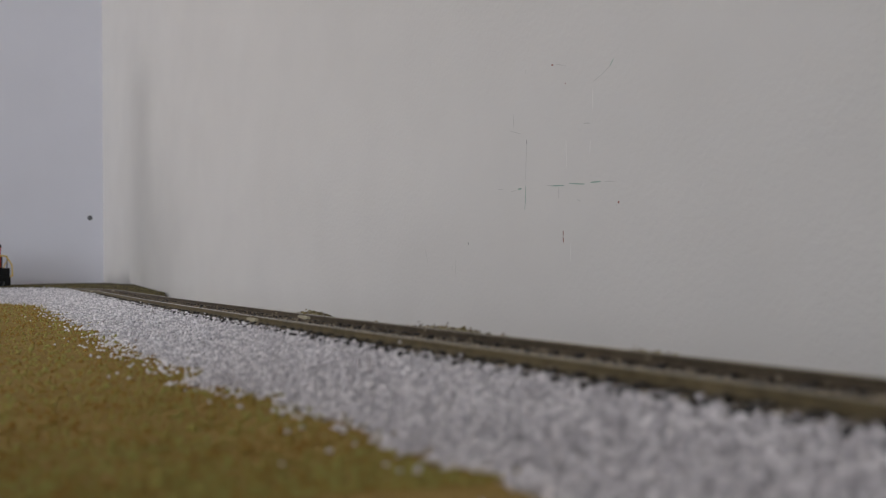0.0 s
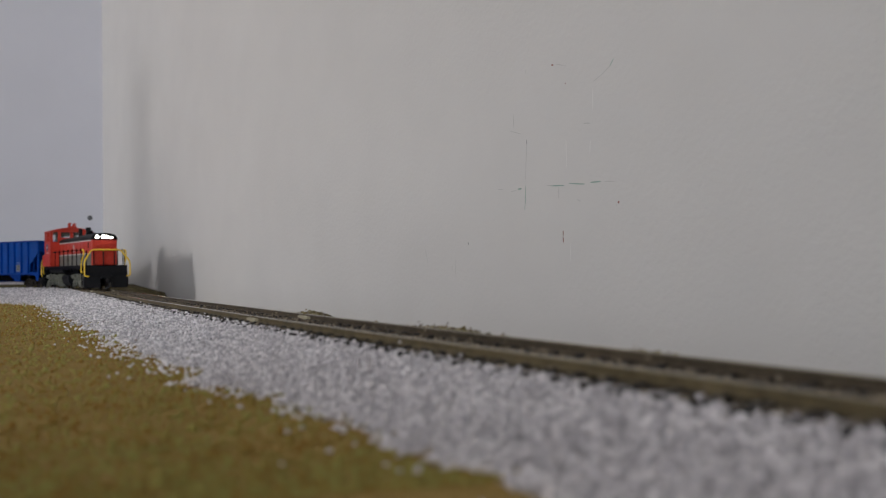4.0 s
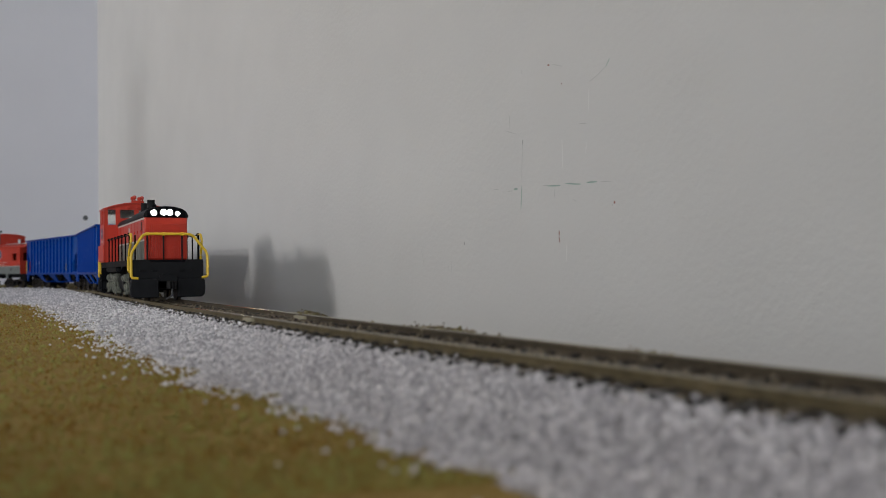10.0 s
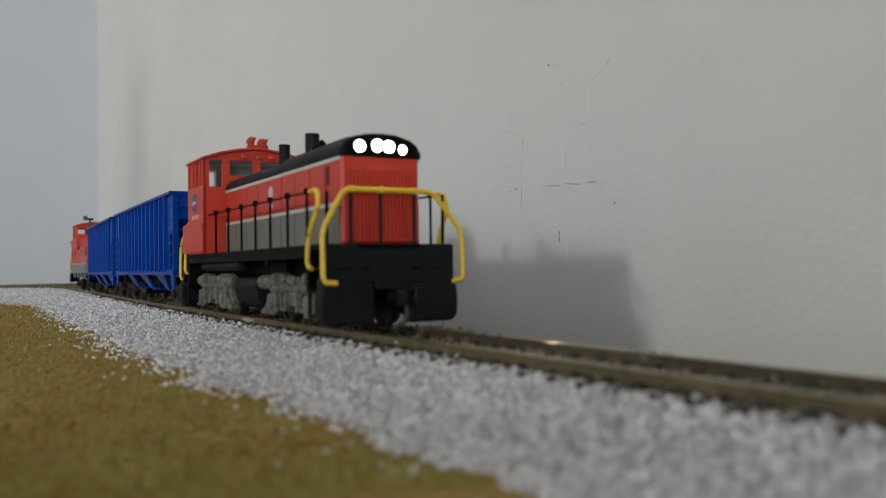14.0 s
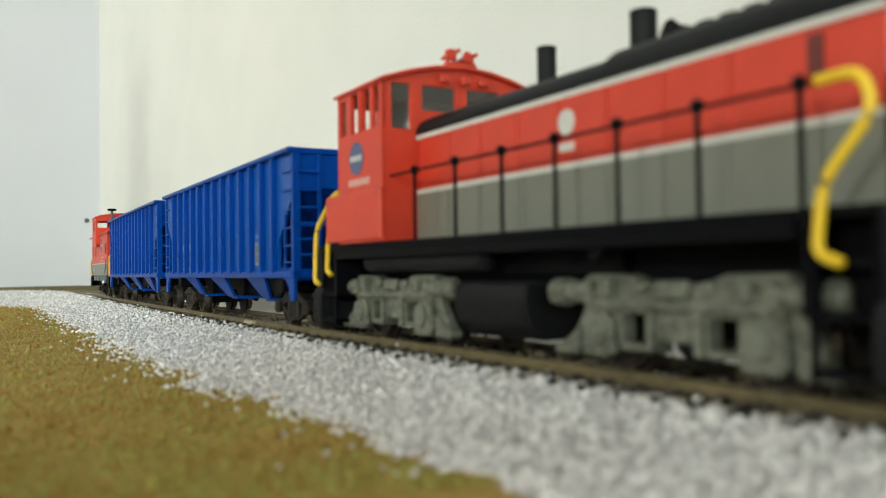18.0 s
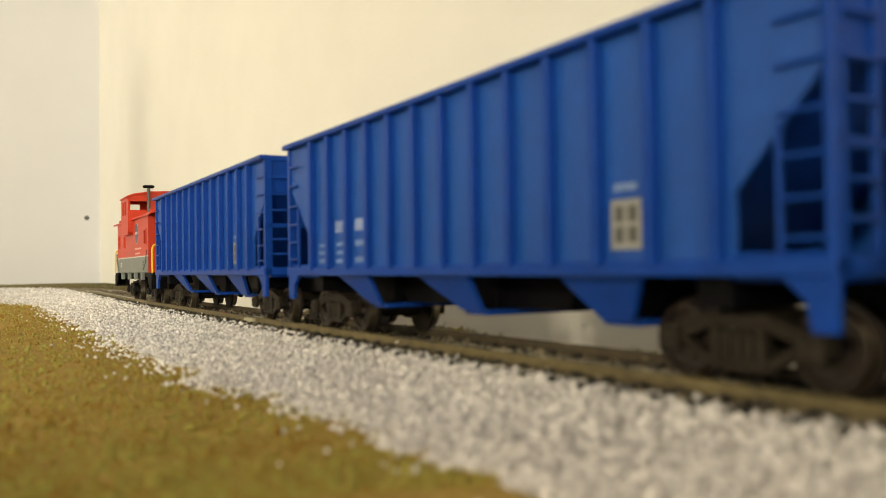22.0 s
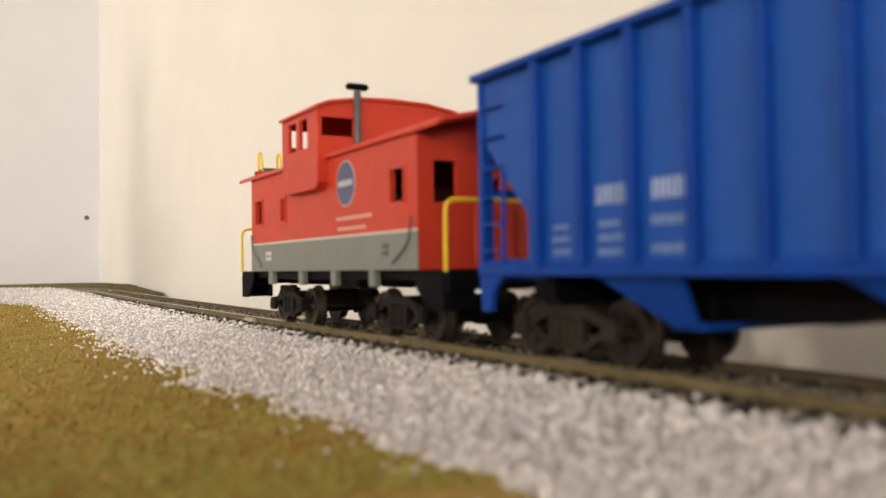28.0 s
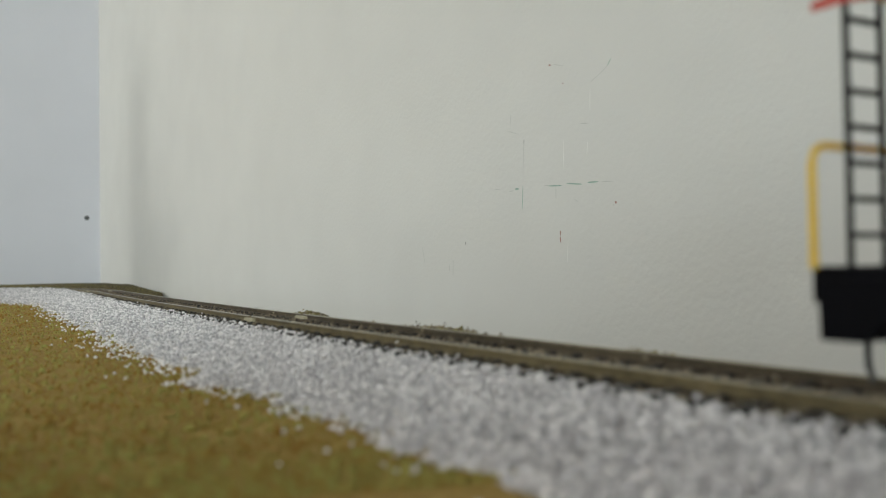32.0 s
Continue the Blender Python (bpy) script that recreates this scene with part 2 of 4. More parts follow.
def mesh_of(name, bm, mat, smooth=False):
    me = bpy.data.meshes.new(name)
    for v in bm.verts:
        v.co *= MM
    bm.to_mesh(me)
    bm.free()
    me.materials.append(mat)
    if smooth:
        smooth_mesh(me)
    return me


def part(name, bm, mat, parent, label="", smooth=False, at=None):
    """Links a bmesh (mm) as one mesh object under its thing or part."""
    ob = new(name, mesh_of(name, bm, mat, smooth))
    ob.parent = parent
    if at is not None:
        ob.location = Vector(at) * MM
    return tagged(ob, label) if label else ob


def B():
    return bmesh.new()


def grains(name, places, sizes, mat, seed, squash=0.8):
    """Many small angular stones as one mesh: deformed eight-sided grains at places (n x 3, mm) of the sizes (mm)."""
    rng = np.random.default_rng(seed)
    n = len(places)
    base = np.array([(1, 0, 0), (-1, 0, 0), (0, 1, 0), (0, -1, 0), (0, 0, 1), (0, 0, -1)], float)
    tri = np.array([(0, 2, 4), (2, 1, 4), (1, 3, 4), (3, 0, 4), (2, 0, 5), (1, 2, 5), (3, 1, 5), (0, 3, 5)])
    v = base[None] * (1 + rng.uniform(-0.35, 0.35, (n, 6, 1))) + rng.uniform(-0.25, 0.25, (n, 6, 3))
    q = rng.normal(size=(n, 4))
    q /= np.linalg.norm(q, axis=1, keepdims=True)
    w, x, y, z = q.T
    r = np.stack([np.stack([1 - 2 * (y * y + z * z), 2 * (x * y - z * w), 2 * (x * z + y * w)], -1),
                  np.stack([2 * (x * y + z * w), 1 - 2 * (x * x + z * z), 2 * (y * z - x * w)], -1),
                  np.stack([2 * (x * z - y * w), 2 * (y * z + x * w), 1 - 2 * (x * x + y * y)], -1)], 1)
    v = np.einsum("nij,nkj->nki", r, v) * sizes[:, None, None] / 2
    v[..., 2] *= squash
    v = (v + places[:, None]) * MM
    f = (tri[None] + 6 * np.arange(n)[:, None, None]).reshape(-1, 3)
    me = bpy.data.meshes.new(name)
    me.vertices.add(n * 6), me.loops.add(n * 24), me.polygons.add(n * 8)
    me.vertices.foreach_set("co", v.reshape(-1).astype(np.float32))
    me.loops.foreach_set("vertex_index", f.reshape(-1).astype(np.int32))
    me.polygons.foreach_set("loop_start", np.arange(0, n * 24, 3, dtype=np.int32))
    me.update(calc_edges=True)
    me.materials.append(mat)
    return new(name, me)

# lighter blue for the side sheets: the room's sheen is put into the colour
BLUESHEET = material("sheen_blue_plastic", (0.001, 0.067, 0.345), 0.42, vary=0.12, scale=110, bump=0.03, spec=0.24)
CHARCOAL = material("charcoal_plastic", (0.0105, 0.0108, 0.0125), 0.55, vary=0.2, scale=150, bump=0.03, spec=0.14)
DARKRED = material("dark_red_slot", (0.11, 0.014, 0.013), 0.6, vary=0.1, scale=200)
GUNMETAL = material("gunmetal_plastic", (0.07, 0.072, 0.075), 0.42, vary=0.15, scale=200, bump=0.02)
CABLINING = material("grey_cab_lining", (0.15, 0.15, 0.14), 0.6, vary=0.1, scale=150)
GLASS = material("clear_plastic_pane", (0.9, 0.92, 0.9), 0.12, vary=0.02, scale=100)
GLASS.node_tree.nodes["Principled BSDF"].inputs["Transmission Weight"].default_value = 1.0
GREYGREEN = material("blue_grey_plastic", (0.185, 0.205, 0.20), 0.5, vary=0.08, scale=90, bump=0.02)
DULLWHITE = material("dull_white_print", (0.46, 0.46, 0.48), 0.55, vary=0.15, scale=600)
PALELETTER = material("pale_lettering", (0.62, 0.36, 0.33), 0.55, vary=0.15, scale=600)
FADED = material("faded_white_stencil", (0.15, 0.24, 0.46), 0.6, vary=0.35, scale=700)
STENCIL = material("white_stencil", (0.27, 0.35, 0.55), 0.6, vary=0.35, scale=700)
CREAM = material("cream_stencil", (0.27, 0.275, 0.27), 0.55, vary=0.12, scale=500)
BLACKTRUCK = material("black_truck_plastic", (0.008, 0.007, 0.007), 0.5, vary=0.3, scale=400, bump=0.06, spec=0.15)
# the far rail, a darker brown than the near one
DARKRAIL = material("dark_brown_rail", (0.095, 0.073, 0.046), 0.6, metal=0.1, vary=0.35, scale=160, bump=0.04)
JOINER = material("pale_joiner", (0.42, 0.38, 0.27), 0.5, vary=0.2, scale=400)
SOIL = material("brown_bank_soil", (0.085, 0.07, 0.04), 0.95, scale=300, second=(0.17, 0.14, 0.08), bump=0.6, bump_scale=900, spec=0.1)

# ---- the room ----
def room_slab(name, a0, a1, b0, b1, z0, z1, mat, holes=(), label="", axis="z"):
    """A slab in the room's frame (m). holes: (p0, p1, z0, z1) along the slab's long side, for upright walls."""
    bm = B()
    if holes:
        if a1 - a0 > b1 - b0:
            panel(bm, 1, b0, b1 - b0, a0, a1, z0, z1, holes)
        else:
            panel(bm, 0, a0, a1 - a0, b0, b1, z0, z1, holes)
    else:
        box(bm, a0, a1, b0, b1, z0, z1)
    for v in bm.verts:
        v.co = room(v.co.x, v.co.y, v.co.z) * 1000
    bmesh.ops.recalc_face_normals(bm, faces=bm.faces)
    ob = new(name, mesh_of(name, bm, mat))
    return tagged(ob, label, "room", kind="structure")


T = 0.12
room_slab("floor", -T, ROOM_LONG + T, -T, ROOM_DEEP + T, FLOOR_Z - 0.1, FLOOR_Z, CARPET, label="beige carpeted floor of the room")
room_slab("ceiling", -T, ROOM_LONG + T, -T, ROOM_DEEP + T, CEIL_Z, CEIL_Z + 0.1, CEILING, label="white painted ceiling of the room")
wall_back = room_slab("wall_back", 0, ROOM_LONG, -T, 0, FLOOR_Z, CEIL_Z, PAINT, label="off-white painted wall with scuffs and pencil marks")
wall_left = room_slab("wall_left", -T, 0, -T, ROOM_DEEP + T, FLOOR_Z, CEIL_Z, LEFT_TONE,
                      holes=[(SIDE_B - SIDE_W / 2, SIDE_B + SIDE_W / 2, WINDOW_Z0, WINDOW_Z1)], label="cool white wall with a small dark mark")
room_slab("wall_front", 0, ROOM_LONG, ROOM_DEEP, ROOM_DEEP + T, FLOOR_Z, CEIL_Z, PAINT, label="plain off-white painted wall")
room_slab("wall_right", ROOM_LONG, ROOM_LONG + T, -T, ROOM_DEEP + T, FLOOR_Z, CEIL_Z, PAINT,
          holes=[(WINDOW_B - WINDOW_W / 2, WINDOW_B + WINDOW_W / 2, WINDOW_Z0, WINDOW_Z1)], label="off-white painted wall with an added unseen window opening")
# an unseen half-height round post, added so its soft shade falls near the corner
bm = B()
lathe(bm, (0, 0, FLOOR_Z * 1000), (0, 0, 1), [(0, 29), (1450, 29), (1462, 22), (1465, 2)], 32)
# an unseen partition, added to block one lamp towards the right
partition = new("shade_partition", mesh_of("shade_partition", box(B(), 1930, 3900, -4560, -4440, FLOOR_Z * 1000, CEIL_Z * 1000), PAINT))
tagged(partition, "added unseen partition that dims one lamp towards the right", "room", kind="structure")
post = new("post", mesh_of("post", bm, PAINT, smooth=True))
post.location = (-0.008, -1.60, 0)
tagged(post, "added unseen half-height post that shades the wall near the corner", "room", kind="structure")

for place in LAMP_PLACES:
    lamp = tagged(new("ceiling_lamp"), "round white ceiling lamp, switched on", "lamp", group="ceiling lamps")
    lamp.location = (place[0], place[1], CEIL_Z)
    part("lamp_base", lathe(B(), (0, 0, 0), (0, 0, -1), [(0, 150), (12, 165), (25, 165)], 32), WHITE, lamp, smooth=True)
    part("lamp_shade", lathe(B(), (0, 0, -25), (0, 0, -1), [(0, 150), (20, 148), (35, 120), (42, 60), (44, 5)], 32), DIFFUSER, lamp, "glowing white glass shade", smooth=True)


# ---- the layout: one sheet of ground on a table board ----
def smoothstep(a, b, x):
    t = np.clip((x - a) / (b - a), 0, 1)
    return t * t * (3 - 2 * t)


def lumps(x, y, size, seed):
    """A cheap smooth field in -1..1 made of crossed waves."""
    r = np.random.default_rng(seed)
    total = 0
    for k in range(6):
        a, p, f = r.uniform(0, 6.28), r.uniform(0, 6.28), r.uniform(0.6, 1.8) / size
        total = total + np.sin((x * np.cos(a) + y * np.sin(a)) * f * 6.28 + p)
    return total / 3.2


def ground_height(x, y):
    """Height (mm) of the sheet above the rail tops at places in mm."""
    v, s = across(x, y)
    near = np.interp(v, [-400, -70, -50, -30, -17, -14, 14, 18, 22], [-9, -8.6, -8.2, -6.1, -3.7, -2.8, -2.5, -3.6, -5.0])
    near = near + smoothstep(-740, -860, s) * np.interp(v, [-60, -45, -25, -16, -12], [0, 0.6, 2.6, 3.0, 0.4])
    bank_z = 0.2 + 1.0 * lumps(x, y, 260, 3) * 0.5
    back = np.interp(v, [22, 26, 34], [-5.0, -12.0, -30.0])
    reach = np.interp(s, [-1000, -880, -800, -690], [240, 90, 44, 34])
    bank = np.interp(v, [16, 22, 30], [0, 0.6, 1])
    bank_z = np.where(v > reach, bank_z - (v - reach) * 0.9, bank_z)
    bank_z = bank_z - 9.0 * np.clip((x + 1070) / 200, 0, 1)
    mixb = smoothstep(-684, -720, x + 0 * v)
    far = back * (1 - mixb) + (-4.2 * (1 - bank) + bank_z * bank) * mixb
    z = np.where(v > 20, far, near)
    verge = np.exp(-((v - 17) / 4.0) ** 2) * (2.6 * np.exp(-((s + 284) / 16) ** 2) + 2.2 * np.exp(-((s + 190) / 26) ** 2) + 1.6 * np.exp(-((s + 118) / 8) ** 2))
    shade_mound = 55 * np.exp(-((y + 66) / 24) ** 2) * smoothstep(-80, 50, x) * smoothstep(330, 200, x)   # a grassy hump added out of view to shade the near gravel
    return z + verge + shade_mound + 0.35 * lumps(x, y, 60, 5) * (v < -48)


GX = np.concatenate([np.arange(-2000, -1200, 20), np.arange(-1200, 200, 5), np.arange(200, 1500, 20)]).astype(float)
GY = np.concatenate([np.arange(-620, -130, 15), np.arange(-130, -20, 5), np.arange(-20, 140, 2.5), np.arange(140, 260, 10)]).astype(float)


def ground_sheet():
    xx, yy = np.meshgrid(GX, GY, indexing="ij")
    # the sheet ends at the walls
    rel_x, rel_y = xx * MM - CORNER.x, yy * MM - CORNER.y
    a, b = rel_x * ALONG.x + rel_y * ALONG.y, rel_x * INTO.x + rel_y * INTO.y
    a, b = np.maximum(a, 0.002), np.maximum(b, 0.003)
    xx, yy = (CORNER.x + ALONG.x * a + INTO.x * b) * 1000, (CORNER.y + ALONG.y * a + INTO.y * b) * 1000
    zz = ground_height(xx, yy)
    n, m = xx.shape
    co = np.stack([xx, yy, zz], -1).reshape(-1, 3) * MM
    i = np.arange(n * m).reshape(n, m)
    faces = np.stack([i[:-1, :-1], i[1:, :-1], i[1:, 1:], i[:-1, 1:]], -1).reshape(-1, 4)
    me = bpy.data.meshes.new("ground")
    me.from_pydata(co.tolist(), [], faces.tolist())
    me.materials.append(GRASS), me.materials.append(BED), me.materials.append(SOIL)
    v, s = across(xx, yy)
    vc = ((v[:-1, :-1] + v[1:, 1:]) / 2).reshape(-1)
    me.polygons.foreach_set("material_index", np.where((vc > -44.5) & (vc < 17), 1, np.where(vc >= 17, 2, 0)).astype(np.int32))
    smooth_mesh(me, 60)
    return tagged(new("ground", me), "mustard-green grass mat with a gravel bed under the track", "ground", kind="structure")


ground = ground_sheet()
table = tagged(new("layout_table"), "plywood table board that carries the model railway", "table")
bm = B()
box(bm, 0.01 * 1000, 2.85 * 1000, 0.006 * 1000, 0.80 * 1000, -52, -33, 1)
for v in bm.verts:
    v.co = room(v.co.x * MM, v.co.y * MM, v.co.z * MM) * 1000
part("board", bm, WOOD, table)
for a, b in ((0.08, 0.08), (0.08, 0.72), (2.75, 0.08), (2.75, 0.72)):
    c = room(a, b) * 1000
    part("leg", box(B(), c.x - 25, c.x + 25, c.y - 25, c.y + 25, FLOOR_Z * 1000, -52, 2), WOOD, table)


# ---- the track ----
track = tagged(new("track"), "weathered brown model railway track curving along the wall", "track", kind="structure")
RAIL_PROFILE = [(-0.22, 0.0), (0.22, 0.0), (0.42, -0.18), (0.42, -0.5), (0.16, -0.7), (0.16, -1.5), (1.0, -1.72), (1.0, -1.9), (-1.0, -1.9), (-1.0, -1.72), (-0.16, -1.5), (-0.16, -0.7), (-0.42, -0.5), (-0.42, -0.18)]


def rail(offset, s0, s1, mat):
    bm = B()
    rings = []
    for s in np.arange(s0, s1 + 0.1, 10.0):
        x, y, h = on_line(s)
        rings.append([bm.verts.new((x - math.sin(h) * (offset + p), y + math.cos(h) * (offset + p), q)) for p, q in RAIL_PROFILE])
    k = len(RAIL_PROFILE)
    for r0, r1 in zip(rings, rings[1:]):
        for j in range(k):
            bm.faces.new((r0[j], r1[j], r1[(j + 1) % k], r0[(j + 1) % k]))
    bm.faces.new(rings[0]), bm.faces.new(rings[-1][::-1])
    bmesh.ops.recalc_face_normals(bm, faces=bm.faces)
    for f in bm.faces:
        if f.normal.z > 0.5 and f.calc_center_median().z > -0.3:
            f.material_index = 1
    ob = part("rail", bm, mat, track)
    ob.data.materials.append(RAILHEAD)
    return ob


JOINTS = [-1500, -1236, -764, -272, 260, 1200]
for off in (-8.65, 8.65):
    for s0, s1 in zip(JOINTS, JOINTS[1:]):
        rail(off, s0 + 0.15, s1 - 0.15, RAIL if off < 0 else DARKRAIL)
bm = B()
box(bm, -4.6, 4.6, -1.3, 1.3, -1.8, -0.6, 0.2)
joiner = mesh_of("rail_joiner", bm, JOINER)
for off in (-8.65, 8.65):
    for s in JOINTS[1:-1]:
        x, y, h = on_line(s)
        ob = new("rail_joiner", joiner)
        ob.parent = track
        ob.matrix_basis = pose((x - math.sin(h) * off) * MM, (y + math.cos(h) * off) * MM, 0, 0, 0, math.degrees(h))
tie_meshes = []
for k in range(3):
    bm = B()
    box(bm, -1.25, 1.25, -15.2 - 0.2 * k, 15.2 + 0.15 * k, -4.0, -1.92, 0.15)
    for side in (-1, 1):
        for inner in (-1, 1):
            c = side * 8.65 + inner * 1.6
            box(bm, -0.8, 0.8, c - 0.45, c + 0.45, -2.0, -1.5)
    tie_meshes.append(mesh_of("tie", bm, TIE))
rng = random.Random(4)
for k, s in enumerate(np.arange(-1240, 480, 7.0)):
    x, y, h = on_line(s)
    ob = new("tie", tie_meshes[k % 3])
    ob.parent = track
    ob.matrix_basis = pose(x * MM, y * MM, rng.uniform(-0.1, 0.06) * MM, 0, 0, math.degrees(h) + rng.uniform(-1.2, 1.2))


# ---- loose gravel and grass flock ----
def scatter(n, s0, s1, v0, v1, seed, near=0.0):
    """n random places on the ground along the track; near > 0 crowds them towards the camera's end."""
    r = np.random.default_rng(seed)
    u = r.uniform(0, 1, n)
    s = s1 - (s1 - s0) * u ** (1 + near)
    v = r.uniform(v0, v1, n)
    x = np.interp(s, RUN, LINE_X) - np.sin(np.interp(s, RUN, HEAD)) * v
    y = np.interp(s, RUN, LINE_Y) + np.cos(np.interp(s, RUN, HEAD)) * v
    return x, y, s, v, r


def stones(name, n, s0, s1, v0, v1, seed, near, size, mat, label, lift=0.25, edge=None):
    x, y, s, v, r = scatter(n, s0, s1, v0, v1, seed, near)
    d = size * r.lognormal(0, 0.25, n)
    z = ground_height(x, y) + d * lift + r.exponential(0.25, n)
    keep = np.ones(n, bool)
    if edge is not None:
        # a ragged border: stones thin out past the edge
        border = np.interp(s, [-900, -760, -670, -600, -420, -300, -190, -150, -115, -80], [edge - 31, edge - 24, edge - 3, edge + 0.6, edge + 1.8, edge + 3.2, edge + 3.2, edge + 3.8, edge + 3.6, edge + 5.0]) + 2.2 * lumps(s, 0 * s, 45, 8) + 1.2 * lumps(s, 0 * s, 12, 9)
        keep = (v > border) | (r.uniform(0, 1, n) < 0.27 * np.exp((v - border) / np.interp(s, [-300, -130], [2.6, 1.5]))) | (r.uniform(0, 1, n) < 0.0009 * (v > border - 22) + 0.004 * (v > border - 9) * (s < -190))
        # stones that strayed on to the grass near the camera are pieces of their own
        far_out = keep & (v < border - 1.6) & (s > -330) & (s < -60)
        stray = np.flatnonzero(far_out)[:290]
        keep[stray] = False
        for k in stray:
            one = new("stone", STONE_MESHES[k % 6])
            one.parent = ground
            one.matrix_basis = Matrix.Translation(Vector((x[k], y[k], ground_height(x[k:k + 1], y[k:k + 1])[0] + d[k] * 0.3)) * MM) @ Matrix.Rotation(k * 1.7, 4, "Z") @ Matrix.Scale(d[k] * 1.3, 4)
    ob = grains(name, np.stack([x, y, z], -1)[keep], d[keep], mat, seed + 1)
    return tagged(ob, label, "gravel", kind="stuff")


STONE_MESHES = []
for k in range(6):
    seed_stone = grains("stone", np.zeros((1, 3)), np.ones(1), STONE, 70 + k)
    STONE_MESHES.append(seed_stone.data)
    bpy.data.objects.remove(seed_stone)


stones("ballast_gravel", 94000, -1230, -330, -104, -13.5, 11, 0.0, 1.12, STONE, "pale grey crushed stone gravel beside the track", edge=-49.2)
stones("ballast_gravel", 100000, -330, 130, -66, -13.5, 12, 0.0, 0.80, STONE, "pale grey crushed stone gravel beside the track", edge=-49.2)
stones("bed_gravel", 40000, -1000, 150, -13.5, 19, 13, 0.3, 0.72, BEDSTONE, "brown-grey fine gravel between the rails", lift=0.22)


def flock():
    r = np.random.default_rng(21)
    n = 60000
    dist = 90 + 900 * r.uniform(0, 1, n) ** 1.8
    ang = np.radians(r.uniform(-30, 52, n))
    x, y = -dist * np.cos(ang), dist * np.sin(ang)
    v, s = across(x, y)
    ok = (v < np.interp(s, [-760, -660], [-72, -42])) & (x < -40)
    x, y, dist = x[ok], y[ok], dist[ok]
    d = (0.5 + dist / 1100) * r.lognormal(0, 0.3, len(x))
    z = ground_height(x, y) + d * 0.2
    return tagged(grains("grass_flock", np.stack([x, y, z], -1), d, FLOCK, 22, 1.2), "fine mustard-green grass flock", "grass", kind="stuff")


def scrub():
    x, y, s, v, r = scatter(9000, -1420, -640, 17, 120, 31)
    rel = (x * MM - CORNER.x) * INTO.x + (y * MM - CORNER.y) * INTO.y
    ok = (rel > 0.004) & ((x * MM - CORNER.x) * ALONG.x + (y * MM - CORNER.y) * ALONG.y > 0.004)
    x2, y2, s2, v2, r2 = scatter(2600, -330, -90, 14, 21, 32)
    near_tuft = np.exp(-((s2 + 282) / 22) ** 2) + np.exp(-((s2 + 185) / 26) ** 2) + np.exp(-((s2 + 118) / 9) ** 2)
    ok2 = r2.uniform(0, 1, len(x2)) < near_tuft
    x, y = np.concatenate([x[ok], x2[ok2]]), np.concatenate([y[ok], y2[ok2]])
    d = 1.0 * r.lognormal(0, 0.3, len(x))
    z = ground_height(x, y) + d * 0.15
    return tagged(grains("bank_scrub", np.stack([x, y, z], -1), d, SCRUB, 33, 1.0), "dull olive ground foam on the bank behind the track", "grass", kind="stuff")


flock()
scrub()


# ---- the train. Every car's x runs forward from its front corner, y away from the camera's side, z up from the rail tops, in mm ----
def arc(points, n=5, most=2.4):
    """Rounds the corners of a polyline for bent wire."""
    ps = [Vector(p) for p in points]
    out = [ps[0]]
    for a, b, c in zip(ps, ps[1:], ps[2:]):
        r = min(most, (a - b).length * 0.45, (c - b).length * 0.45)
        p, q = b + (a - b).normalized() * r, b + (c - b).normalized() * r
        for k in range(n + 1):
            t = k / n
            out.append(p * (1 - t) ** 2 + b * 2 * t * (1 - t) + q * t**2)
    return out + [ps[-1]]


WHEELSETS = []   # (object, x on its truck, wheel radius, offset of the car)
TRUCKS = []      # (object, bolster x, car offset, the car's two bolsters)


def wheelset_mesh(radius, half_gauge=7.6):
    bm = B()
    for side in (-1, 1):
        y = side * half_gauge
        lathe(bm, (0, y - side * 1.0, 0), (0, side, 0), [(0, 1.2), (0.05, radius + 0.75), (0.75, radius + 0.7), (0.85, radius), (2.7, radius - 0.08), (2.75, radius - 1.0), (2.3, radius - 1.3), (2.25, 1.6), (2.9, 1.3)], 22)
        for k in range(4):   # webs on the wheel's face
            a = k * math.tau / 4 + 0.3
            c = Vector((math.cos(a), 0, math.sin(a))) * (radius * 0.5)
            box(bm, c.x - 0.5, c.x + 0.5, y + side * 1.1, y + side * 1.55, c.z - 0.5, c.z + 0.5)
    lathe(bm, (0, -12.3, 0), (0, 1, 0), [(0, 0.5), (1.5, 0.9), (23.1, 0.9), (24.6, 0.5)], 10)
    for f in bm.faces:
        c = f.calc_center_median()
        if abs(math.hypot(c.x, c.z) - radius) < 0.25:
            f.material_index = 1
    me = mesh_of("wheelset", bm, WHEEL, smooth=True)
    me.materials.append(WHEELRIM)
    return me


WHEEL_BIG, WHEEL_SMALL = wheelset_mesh(5.8), wheelset_mesh(4.85)


def add_wheels(truck, spots, mesh, radius, offset):
    for x in spots:
        ob = new("wheelset", mesh)
        ob.parent = truck
        ob.matrix_basis = pose(x * MM, 0, radius * MM)
        WHEELSETS.append((ob, x, radius, offset))


def coupler(parent, x, way):
    bm = B()
    box(bm, x, x + way * 5.5, -1.1, 1.1, 6.6, 9.2, 0.3)
    prism(bm, [(x + way * 5, -1.8), (x + way * 8.6, -2.4), (x + way * 9.3, -0.6), (x + way * 7.2, -0.2), (x + way * 7.4, 1.2), (x + way * 9.0, 1.7), (x + way * 8.2, 2.6), (x + way * 5, 2.0)], 2, 6.0, 9.8, 0.2)
    ob = part("coupler", bm, BLACKTRUCK, parent, "dark metal knuckle coupler")
    part("trip_pin", tube(B(), arc([(x + way * 7, 0.6, 6.2), (x + way * 7, 0.6, 2.4), (x + way * 4.6, -1.8, 1.0)]), 0.45, 6), GUNMETAL, ob)


